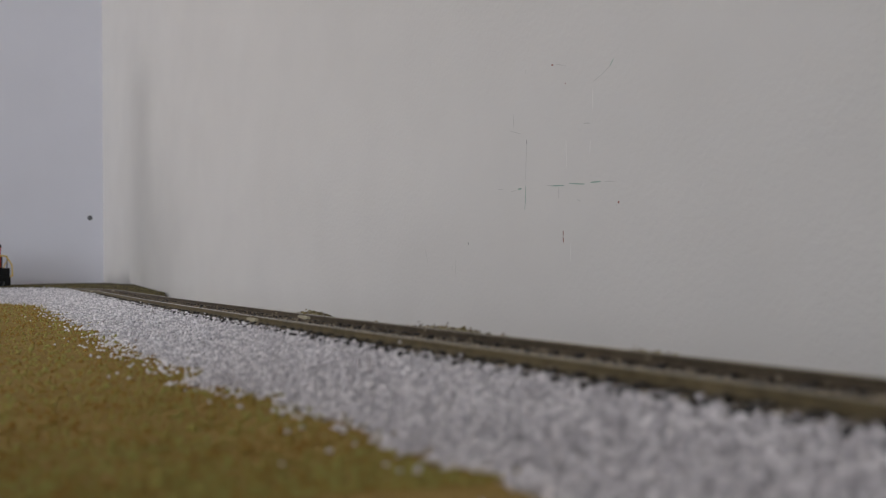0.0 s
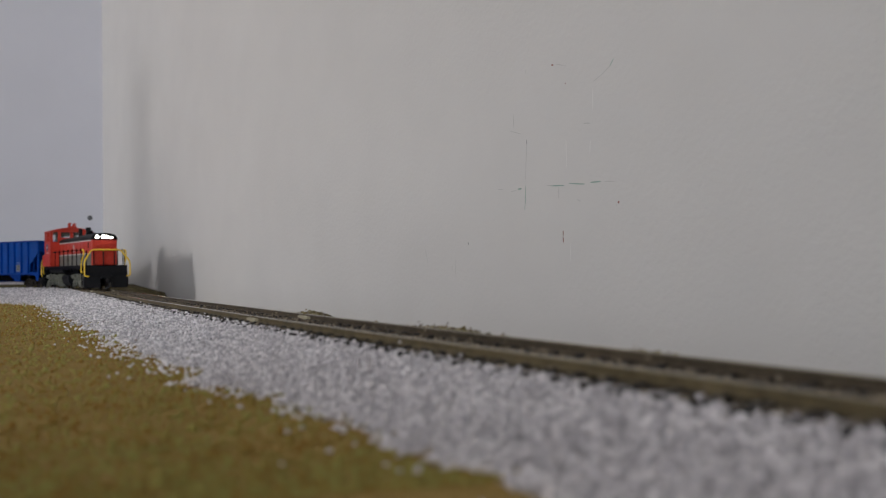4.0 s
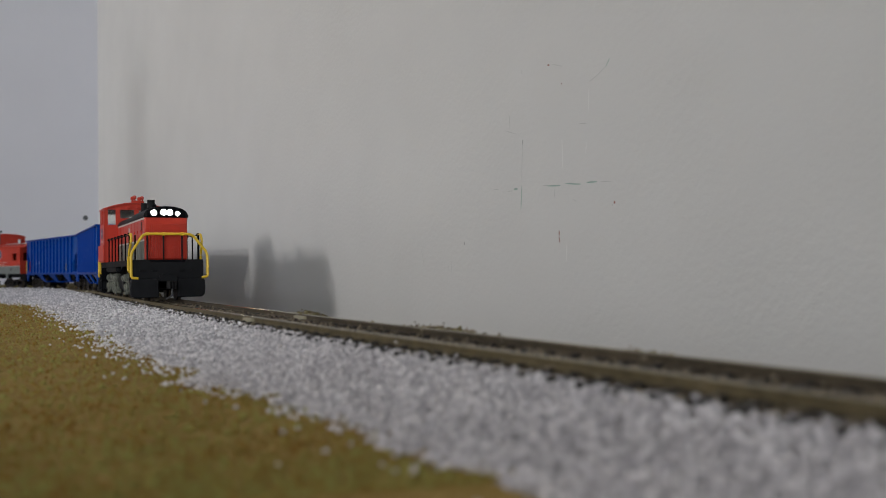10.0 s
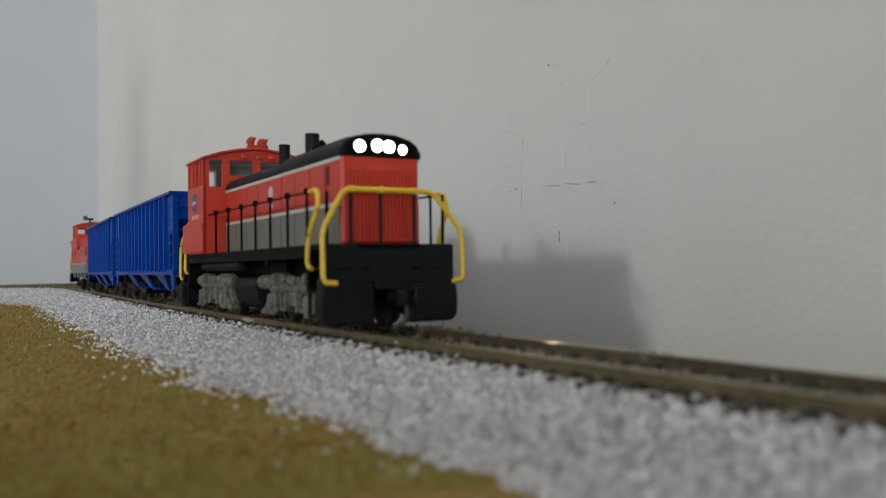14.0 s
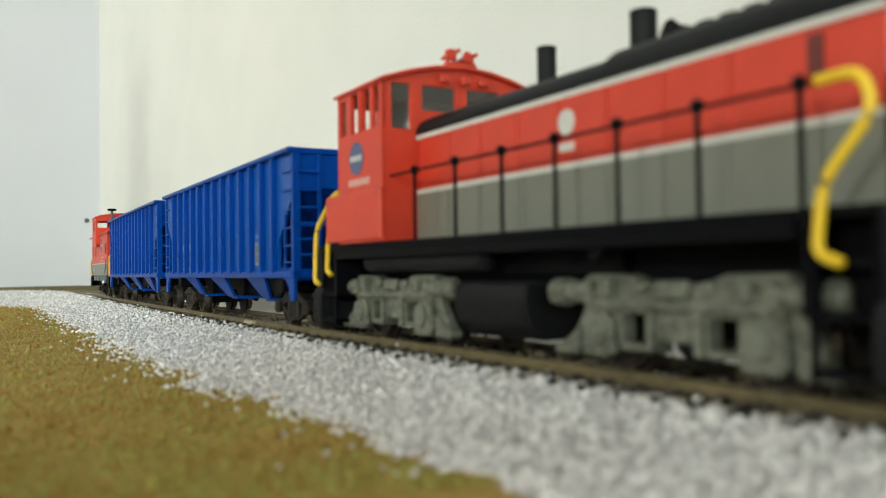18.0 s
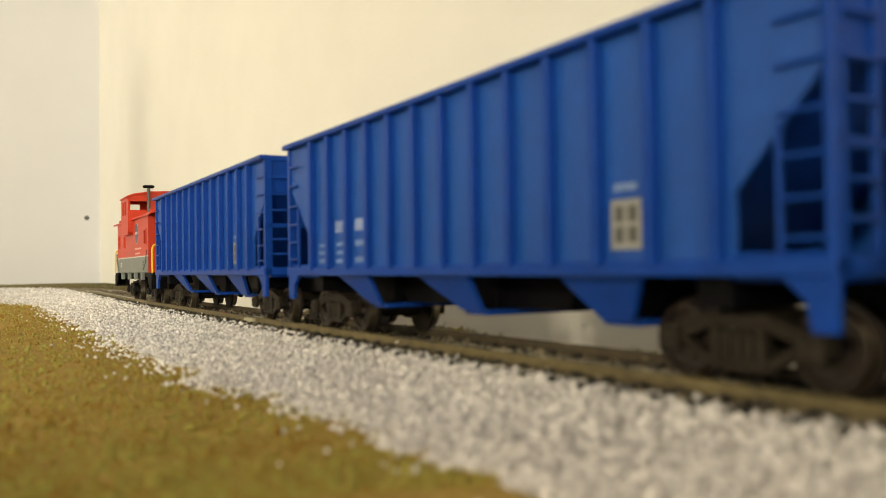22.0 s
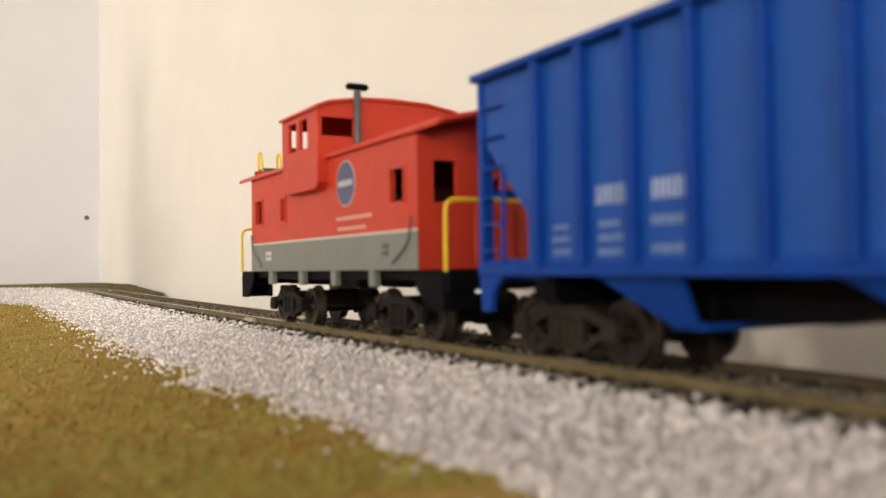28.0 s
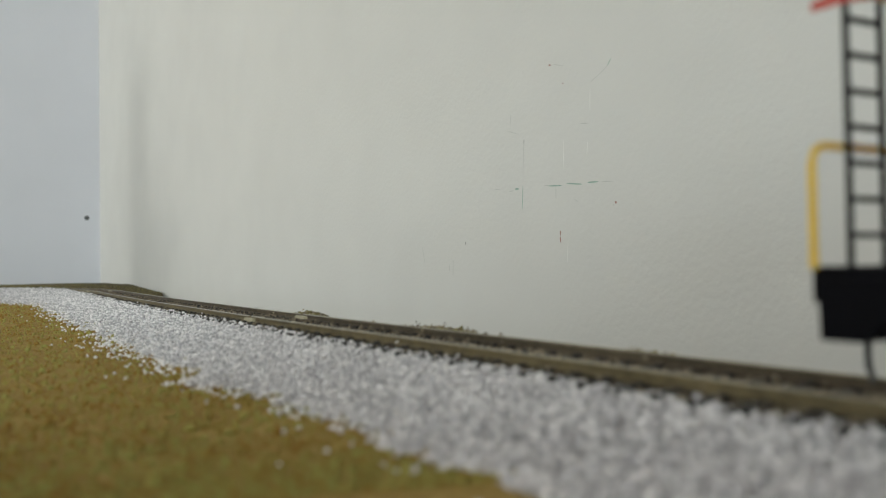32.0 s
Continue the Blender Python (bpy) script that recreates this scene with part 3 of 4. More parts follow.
# -- engine
def engine_truck(parent, bolster, offset, bolsters):
    bm = B()
    box(bm, -9, 9, -6, 6, 5, 14, 0.6)
    truck = part("truck", bm, BLACK, parent, "engine truck with grey cast side frames", at=(bolster, 0, 0))
    TRUCKS.append((truck, bolster, offset, bolsters))
    for side in (-1, 1):
        y0, y1 = side * 10.6, side * 13.0
        bm = B()
        panel(bm, 1, y0, y1 - y0, -16.8, 16.8, 3.4, 12.6, [(-9.9, -5.4, 4.4, 8.4), (5.4, 9.9, 4.4, 8.4), (-3.0, 3.0, 3.4, 5.0)])
        for way in (-1, 1):
            prism(bm, [(way * 15.5, 12.2), (way * 18.2, 11.8), (way * 18.8, 8.4), (way * 23.0, 2.6), (way * 18.6, 2.2), (way * 15.5, 3.6)], 1, y0, y1 - side * 0.3, 0.3)
            prism(bm, [(way * 4.5, 12.4), (way * 8.5, 13.8), (way * 17.2, 13.8), (way * 18.6, 12.4)], 1, y0, y1 + side * 0.2, 0.3)
            prism(bm, [(way * 10.2, 8.6), (way * 17.0, 8.6), (way * 16.2, 11.6), (way * 11.2, 11.6)], 1, y1, y1 + side * 0.8, 0.25)
        for x in (-4.2, 4.2):
            box(bm, x - 0.6, x + 0.6, y1 - side * 0.1, y1 + side * 0.9, 3.4, 9.2, 0.2)
        for way in (-1, 1):
            prism(bm, [(way * 10.6, 3.0), (way * 12.0, 2.2), (way * 16.6, 2.2), (way * 17.6, 3.4), (way * 17.2, 8.0), (way * 11.2, 8.0)], 1, y1 - side * 0.2, y1 + side * 1.3, 0.35)
            box(bm, way * 11.0, way * 13.0, y1 - side * 0.1, y1 + side * 1.9, 10.6, 13.2, 0.4)
            box(bm, way * 15.0, way * 16.6, y1 - side * 0.1, y1 + side * 1.7, 9.6, 13.0, 0.4)
            box(bm, way * 5.0, way * 7.0, y1 - side * 0.1, y1 + side * 0.9, 11.2, 12.8, 0.3)
            prism(bm, [(way * 18.5, 2.2), (way * 24.0, 2.0), (way * 24.6, 3.2), (way * 21.0, 4.6), (way * 18.5, 6.4)], 1, y0 + side * 0.6, y1 + side * 0.9, 0.3)
        box(bm, -16, 16, y1 - side * 0.1, y1 + side * 1.1, 9.0, 10.2, 0.3)
        box(bm, -2.8, 2.8, y1 - side * 0.1, y1 + side * 1.0, 10.6, 13.0, 0.3)
        frame_part = part("side_frame", bm, TRUCK, truck, "grey cast side frame")
        for x in (-14, 14):
            part("axle_box", lathe(B(), (x, y1 - side * 0.6, 6.0), (0, side, 0), [(0, 2.9), (1.4, 2.8), (1.8, 2.3), (2.4, 2.2), (2.6, 1.2)], 14), TRUCK, truck, smooth=True)
        for way in (-1, 1):
            part("brake_cylinder", lathe(B(), (way * 15.5, side * 12.9, 11.2), (way, 0, 0), [(0, 1.7), (5.6, 1.7), (6.0, 2.2), (8.8, 2.1), (9.6, 1.3)], 14), TRUCK, truck, smooth=True)
        for x in (-2, 2):
            part("spring", lathe(B(), (x, side * 12.0, 5.4), (0, 0, 1), [(0, 1.3), (0.6, 1.5), (1.2, 1.25), (1.8, 1.5), (2.4, 1.25), (3.2, 1.4)], 10), TRUCK, truck, smooth=True)
    add_wheels(truck, (-14, 14), WHEEL_BIG, 5.8, offset)
    return truck


def build_engine():
    e = tagged(new("locomotive"), "red and grey model switcher engine with black roof and lit headlights", "locomotive")
    # frame
    bm = B()
    box(bm, -142, -1.5, -17.2, 17.2, 19.4, 20.6, 0.15)
    part("walkway", bm, BLACK, e, "black walkway along the hood")
    for side in (-1, 1):
        part("side_skirt", box(B(), -132, -12, side * 17.2, side * 16.4, 17.4, 19.4, 0.1), BLACK, e)
    bm = B()
    box(bm, -138, -4, -8, 8, 9, 19.5, 0.4)
    box(bm, -92, -46, -10, 10, 13.5, 19.5, 0.4)
    part("underframe", bm, BLACK, e)
    # front and rear beams
    for x, way in ((0.0, 1), (-143.0, -1)):
        bm = B()
        prism(bm, [(-17.4, 11.2), (-17.4, 20.2), (-17.0, 20.6), (-9.2, 20.6), (-8.4, 19.4), (8.4, 19.4), (9.2, 20.6), (17.0, 20.6), (17.4, 20.2), (17.4, 11.2)], 0, x - way * 2.2, x, 0.25)
        pilot = part("end_beam", bm, CHARCOAL, e, "black end beam")
        for side in (-1, 1):
            part("footboard", prism(B(), [(side * 4.6, 11.3), (side * 4.6, 1.6), (side * 16.4, 1.6), (side * 17.9, 2.8), (side * 18.3, 6), (side * 18.1, 9.6), (side * 17.4, 11.3)], 0, x - way * 3.2, x + way * 0.7, 0.5), CHARCOAL, pilot)
            for y in (6.5, 12.5):
                part("cut_lever", box(B(), x, x + way * 0.8, side * (y - 1.4), side * (y + 1.4), 14.6, 15.6, 0.2), CHARCOAL, pilot)
        part("buffer_plate", prism(B(), [(-4.4, 9.6), (4.4, 9.6), (4.4, 12.4), (2.6, 13.4), (-2.6, 13.4), (-4.4, 12.4)], 0, x - way * 2.4, x + way * 0.9, 0.3), CHARCOAL, pilot)
        coupler(e, x, way)
        # steps at the corners
        for side in (-1, 1):
            xs = x - way * 2.4
            ladder = part("corner_steps", box(B(), xs - way * 8.0, xs - way * 8.7, side * 11, side * 17.3, 9.4, 19.5, 0.1), BLACK, e, "black corner steps")
            part("side_plate", box(B(), xs, xs - way * 7.9, side * 12.4, side * 13.2, 9.4, 19.5, 0.1), BLACK, ladder)
            for dx in (0.0, 7.2):
                part("hanger", box(B(), xs - way * dx, xs - way * (dx + 0.7), side * 16.5, side * 17.2, 2.8, 19.4, 0.1), BLACK, ladder)
            for z in (3.2, 9.0, 14.4):
                part("tread", box(B(), xs, xs - way * 8.0, side * 13.2, side * 17.3, z, z + 0.9, 0.1), BLACK, ladder)
    # hood
    part("hood", box(B(), -105.4, -4.8, -10.5, 10.5, 20.6, 42.6, 0.7), RED, e, "long red hood")
    for side in (-1, 1):
        y = side * 10.5
        part("hood_side", box(B(), -105.4, -5.7, y, y + side * 0.25, 20.6, 30.0), GREY, e, "grey lower hood side")
        part("stripe", box(B(), -105.4, -5.7, y, y + side * 0.32, 30.0, 30.9), SILVER, e, "silver stripe")
        part("stripe", box(B(), -105.4, -5.4, y, y + side * 0.32, 41.0, 41.9), SILVER, e, "silver stripe")
        door = mesh_of("hood_door", box(B(), -5.1, 5.1, 0, side * 0.28, 0, 9.0, 0.08), GREY)
        upper = mesh_of("hood_door", box(B(), -5.1, 5.1, 0, side * 0.28, 0, 9.6, 0.08), RED)
        for k in range(8):
            for me, z, dy in ((door, 20.8, 0.25), (upper, 31.5, 0.0)):
                d = new("hood_door", me)
                d.parent = e
                d.location = Vector((-98 + k * 11.2, y + side * dy, z)) * MM
        bm = B()
        for k in range(8):
            box(bm, -98.2 + k * 11.2 + 4.4, -98.2 + k * 11.2 + 4.9, y, y + side * 0.55, 34.6, 36.0)
        part("door_latch", bm, RED, e)
        part("number_board", box(B(), -14.6, -12.6, y, y + side * 0.4, 35.6, 40.2, 0.1), DARKRED, e, "small dark opening in the hood side")
        # the herald: a white disc over a short white bar
        part("herald", lathe(B(), (-57.2, y + side * 0.28, 37.2), (0, side, 0), [(0, 2.0), (0.12, 2.0)], 20), SILVER, e, "small white herald")
        part("herald", box(B(), -59.0, -55.4, y + side * 0.28, y + side * 0.4, 32.7, 34.0), SILVER, e, "small white herald")
    bm = B()
    for k in range(17):
        v = -8 + k
        box(bm, -4.9, -4.4, v - 0.28, v + 0.28, 22, 38.5)
    part("grille", bm, RED, e, "red ribbed radiator grille")
    part("grille_frame", panel(B(), 0, -4.85, 0.35, -9.2, 9.2, 21.4, 39.4, [(-8.6, 8.6, 22, 38.7)]), RED, e)
    arch = [(-10.9, 41.9), (-11.0, 43.3), (-9.9, 45.2), (-7.9, 46.6), (-4, 47.6), (0, 47.8), (4, 47.6), (7.9, 46.6), (9.9, 45.2), (11.0, 43.3), (10.9, 41.9)]
    roof = part("hood_roof", prism(B(), arch, 0, -49.0, -4.4, 0.3), CHARCOAL, e, "black rounded hood roof", smooth=True)
    low_arch = [(v, 41.9 + (w - 41.9) * 0.81) for v, w in arch]
    part("hood_roof", prism(B(), low_arch, 0, -105.6, -48.8, 0.3), CHARCOAL, e, "lower rear part of the black hood roof", smooth=True)
    bm = B()
    for k in range(7):
        box(bm, -40 + k * 4, -37.2 + k * 4, -5.5, 5.5, 46.2, 47.9, 0.3)
    part("roof_grille", bm, CHARCOAL, roof)
    part("headlight_panel", prism(B(), [(-9.6, 42.2), (9.6, 42.2), (9.2, 45.1), (7.4, 46.4), (3.8, 47.3), (-3.8, 47.3), (-7.4, 46.4), (-9.2, 45.1)], 0, -4.9, -4.0, 0.15), BLACK, e)
    for v, r, z in ((-6.2, 1.45, 44.3), (-1.5, 1.5, 44.6), (1.6, 1.5, 44.5), (5.3, 1.1, 43.9)):
        lamp = part("headlight", lathe(B(), (-4.1, v, z), (1, 0, 0), [(0, r + 0.3), (0.5, r + 0.3), (0.6, r)], 20), BLACK, e, smooth=True)
        part("lens", lathe(B(), (-3.5, v, z), (1, 0, 0), [(0, r), (0.15, r * 0.95), (0.4, r * 0.6), (0.5, 0.1)], 20), LENS, lamp, "bright lit headlight lens", smooth=True)
    for x, r in ((-76, 1.75), (-51.4, 2.1)):
        part("exhaust_pipe", lathe(B(), (x, 0, 46.0), (0, 0, 1), [(0, r + 0.6), (1.2, r + 0.4), (1.6, r), (7.9, r), (8.1, r + 0.15), (8.4, r - 0.1), (7.5, r - 0.5)], 16), CHARCOAL, e, "black exhaust stack", smooth=True)
    part("bell", lathe(B(), (-46.6, 1.0, 47.0), (0, 0, 1), [(0, 1.3), (1.6, 1.2), (2.0, 1.7), (3.4, 1.5), (4.6, 0.9), (5.0, 0.3)], 14), BLACK, e, "small black bell on the hood roof", smooth=True)
    part("roof_vent", prism(B(), [(-4.2, 46.9), (-4.2, 48.6), (-3.2, 49.4), (3.2, 49.4), (4.2, 48.6), (4.2, 46.9)], 0, -44.0, -41.0, 0.2), BLACK, e)
    # cab
    shut, CW = (-127.2, -105.4), 18.5
    for side in (-1, 1):
        bm = B()
        panel(bm, 1, side * CW, -side * 0.9, shut[0], shut[1], 20.6, 53.0, [(-125.8, -122.8, 43.8, 51.4), (-120.2, -116.8, 43.8, 52.0), (-114.6, -111.2, 43.8, 52.0), (-109.8, -107.0, 43.8, 52.0)])
        part("cab_side", bm, RED, e, "red cab side with four windows")
        part("window_post", box(B(), -116.2, -115.2, side * CW, side * (CW + 0.3), 43.4, 52.2), RED, e)
        part("battery_box", box(B(), -133.2, -105.6, side * (CW - 0.2), side * (CW + 0.6), 21.0, 31.2, 0.3), RED, e, "raised red lower cab panel")
        badge = part("badge", lathe(B(), (-117.6, side * CW, 38.3), (0, side, 0), [(0, 3.5), (0.14, 3.5)], 26), DARKBLUE, e, "dark blue round badge with a white band")
        part("badge_band", box(B(), -120.4, -114.8, side * (CW + 0.14), side * (CW + 0.2), 37.7, 38.9), DULLWHITE, badge)
        bm = B()
        for k in range(9):
            box(bm, -121.6 + k * 1.15, -120.7 + k * 1.15, side * CW, side * (CW + 0.08), 32.6, 34.0)
        part("lettering", bm, PALELETTER, e, "unreadable pale lettering")
    part("cab_front", panel(B(), 0, -106.2, 0.8, 0.05 - CW, CW - 0.05, 20.6, 53.0, [(-16.4, -12.0, 43.2, 52.4), (-9.4, -1.4, 47.2, 52.4), (1.4, 9.4, 47.2, 52.4), (12.0, 16.4, 43.2, 52.4)]), RED, e, "red cab front with windows")
    rear_holes = [(-15.8, -9, 43, 50.6), (-1.6, 6.5, 43.6, 49.4), (10, 15.5, 44, 50.6)]
    part("cab_rear", panel(B(), 0, -127.2, 0.8, 0.05 - CW, CW - 0.05, 20.6, 53.0, rear_holes), RED, e, "red cab rear with windows")
    part("cab_lining", panel(B(), 0, -126.4, 0.3, 1.0 - CW, CW - 1.0, 22, 53.0, rear_holes), CABLINING, e, "grey inside of the cab")
    part("cab_lining", box(B(), -126.2, -106.4, -14.0, 14.0, 53.2, 53.7), CABLINING, e)
    for y0, y1, z0, z1 in ((-16.6, -11.8, 43.0, 52.6), (-9.6, -1.2, 47.0, 52.6), (1.2, 9.6, 47.0, 52.6), (11.8, 16.6, 43.0, 52.6)):
        pane = part("pane", box(B(), -106.0, -105.8, y0, y1, z0, z1), GLASS, e, "clear plastic window pane")
        pane.visible_shadow = False
    for x in (-106.2, -127.2):
        part("gable", prism(B(), [(-18.4, 53.0), (-12.5, 54.6), (-6.5, 55.9), (0, 56.5), (6.5, 55.9), (12.5, 54.6), (18.4, 53.0)], 0, x, x + 0.8), RED, e)
    bm = B()
    up = [(-19.1, 53.1), (-12.6, 55.2), (-6.6, 56.5), (0, 57.1), (6.6, 56.5), (12.6, 55.2), (19.1, 53.1)]
    prism(bm, up + [(v, w - 0.75) for v, w in up[::-1]], 0, -128.2, -104.0, 0.12)
    part("cab_roof", bm, RED, e, "arched red cab roof", smooth=True)
    part("cab_floor", box(B(), -126.4, -106.2, -17.6, 17.6, 20.7, 22.0), BLACK, e)
    bm = B()
    box(bm, -120, -113, -13, -8, 22, 34, 0.6)
    box(bm, -121.5, -119.5, -13, -8, 34, 42, 0.6)
    part("seat", bm, BLACK, e)
    horn = part("horn", box(B(), -108.0, -106.0, -2.8, 4.6, 56.8, 58.3, 0.3), RED, e, "red air horns on the cab roof")
    for v, way, z in ((-2.3, 1, 59.4), (-0.6, -1, 60.4), (1.6, 1, 59.2), (3.8, -1, 60.0)):
        part("trumpet", lathe(B(), (-107.0 - way * 2.0, v, z), (way, 0, 0), [(0, 0.4), (2.2, 0.5), (3.2, 0.8), (3.9, 1.25), (4.0, 1.0)], 12), RED, horn, smooth=True)
        part("post", box(B(), -107.4, -106.6, v - 0.3, v + 0.3, 58.0, z), RED, horn)
    for v in (-4.6, 0.6, 5):
        part("cab_lamp", box(B(), -104.9, -103.7, v - 1.0, v + 1.0, 53.0, 54.6, 0.3), RED, e)
    # tanks and piping
    bm = B()
    prism(bm, [(-12.5, 12.6), (-13.2, 10), (-12.2, 5.4), (-9.6, 2.9), (9.6, 2.9), (12.2, 5.4), (13.2, 10), (12.5, 12.6)], 0, -88.5, -66, 0.5)
    part("fuel_tank", bm, CHARCOAL, e, "black rounded fuel tank", smooth=True)
    for side in (-1, 1):
        part("air_tank", lathe(B(), (-121, side * 14.0, 16.4), (1, 0, 0), [(0, 0.4), (0.6, 1.9), (46, 1.9), (46.6, 0.4)], 14), CHARCOAL, e, "long dark air reservoir", smooth=True)
        part("bracket", prism(B(), [(-48, 19.4), (-41, 19.4), (-44.5, 15.2)], 1, side * 15.6, side * 16.6), BLACK, e)
    # handrails
    posts = (-95, -80.3, -66, -52.3, -39, -25, -11)
    for side in (-1, 1):
        y = side * 17.0
        part("handrail", tube(B(), [(-109.5, y - side * 0.4, 33.6), (-95, y, 33.5), (-11, y, 33.3), (-9, y, 33.3)], 0.27, 6), BLACK, e, "thin black handrail")
        stanchion = B()
        tube(stanchion, [(0, 0, 0), (0, 0, 13.2)], 0.36, 6)
        lathe(stanchion, (0, 0, 12.4), (0, 0, 1), [(0, 0.5), (0.4, 0.8), (1.3, 0.8), (1.6, 0.4)], 8)
        me = mesh_of("stanchion", stanchion, BLACK)
        for x in posts:
            s = new("stanchion", me)
            s.parent = e
            s.location = Vector((x, y, 20.4)) * MM
        # yellow grab rails by the front steps
        part("grab_rail", tube(B(), arc([(-9, y, 33.4), (-4.0, y, 33.6), (-2.6, y + side * 0.3, 29.5), (-8.0, y + side * 0.8, 23), (-8.8, y + side * 0.9, 15.8), (-6.0, y + side * 0.9, 14.8)]), 0.62, 8), YELLOW, e, "bent yellow grab rail", smooth=True)
        # rear grab rails
        part("grab_rail", tube(B(), arc([(-130.6, y, 32.4), (-134, y, 31.6), (-142.6, y + side * 0.6, 24.4), (-143.4, y + side * 0.7, 12.6), (-141, y + side * 0.7, 11.8)]), 0.6, 8), YELLOW, e, "bent yellow grab rail", smooth=True)
        part("grab_rail", tube(B(), arc([(-131.2, y, 30.5), (-135.0, y + side * 0.5, 25), (-136.4, y + side * 0.6, 15), (-134, y + side * 0.6, 14.0)]), 0.6, 8), YELLOW, e, "bent yellow grab rail", smooth=True)
        part("stanchion", tube(B(), [(-2, side * 15.5, 20.4), (-2, side * 15.5, 33)], 0.42, 6), BLACK, e)
    for v in (-9.8, -2.0, 7.0):
        part("stanchion", tube(B(), [(-1.2, v, 20.4), (-1.2, v, 33.4)], 0.45, 6), CHARCOAL, e)
        part("rail_clip", box(B(), -1.5, 0.1, v - 0.9, v + 0.9, 32.7, 34.3, 0.3), YELLOW, e)
    rail_line = [(1.6, -14.6, 11.4), (1.5, -17.9, 11.6), (1.0, -17.9, 23.6), (-0.6, -11.8, 33.5), (-0.6, 11.8, 33.5), (1.0, 19.2, 23.8), (1.5, 19.2, 11.8), (1.6, 16.2, 11.4)]
    part("front_rail", tube(B(), arc(rail_line), 0.66, 8), YELLOW, e, "yellow pipe rail across the front", smooth=True)
    rear_line = [(-142.2, -12.6, 33), (-142.2, 12.6, 33)]
    part("rear_rail", tube(B(), rear_line, 0.5, 8), BLACK, e)
    for v in (-12, -4, 4, 12):
        part("stanchion", tube(B(), [(-142.2, v, 20.4), (-142.2, v, 33)], 0.42, 6), BLACK, e)
    for b in (-33, -112):
        engine_truck(e, b, 0.0, (-33, -112))
    return e


# -- freight trucks
def freight_truck(parent, bolster, offset, bolsters, mat=None, axle=9.5):
    mat = mat or FRAME
    bm = B()
    box(bm, -2.6, 2.6, -10, 10, 4.5, 8.8, 0.4)
    truck = part("truck", bm, mat, parent, "small dark two-axle truck", at=(bolster, 0, 0))
    TRUCKS.append((truck, bolster, offset, bolsters))
    E = axle + 1.9
    for side in (-1, 1):
        y0, y1 = side * 9.9, side * 11.6
        bm = B()
        prism(bm, [(-E, 4.6), (-E, 6.9), (1.8 - axle, 7.2), (-4.2, 8.7), (4.2, 8.7), (axle - 1.8, 7.2), (E, 6.9), (E, 4.6), (axle - 1.4, 5.2), (4.2, 6.9), (-4.2, 6.9), (1.4 - axle, 5.2)], 1, y0, y1)
        prism(bm, [(-4.2, 1.9), (4.2, 1.9), (axle - 0.8, 4.9), (axle - 1.6, 5.6), (3.8, 3.1), (-3.8, 3.1), (1.6 - axle, 5.6), (0.8 - axle, 4.9)], 1, y0, y1 - side * 0.2)
        for x in (-3.4, 3.4):
            box(bm, x - 0.7, x + 0.7, y0, y1 + side * 0.2, 2.6, 7.4, 0.15)
        part("side_frame", bm, mat, truck)
        for x in (-axle, axle):
            lid = part("axle_box", box(B(), x - 1.6, x + 1.6, y1 - side * 0.3, y1 + side * 1.0, 3.4, 6.9, 0.35), mat, truck)
            part("lid", box(B(), x - 1.0, x + 1.0, y1 + side * 0.9, y1 + side * 1.3, 3.9, 6.2, 0.2), mat, lid)
        for x in (-1.7, 0, 1.7):
            part("spring", lathe(B(), (x, side * 11.2, 3.0), (0, 0, 1), [(0, 0.7), (0.6, 0.9), (1.2, 0.7), (1.8, 0.9), (2.4, 0.7), (3.0, 0.9), (3.6, 0.7)], 8), mat, truck, smooth=True)
    for x in (2.9 - axle, axle - 2.9):
        part("brake_beam", box(B(), x - 0.5, x + 0.5, -9, 9, 3.2, 4.6, 0.1), mat, truck)
    add_wheels(truck, (-axle, axle), WHEEL_SMALL, 4.85, offset)
    return truck


# -- hopper cars
RIBS = [-15.1 - 10.26 * k for k in range(13)]


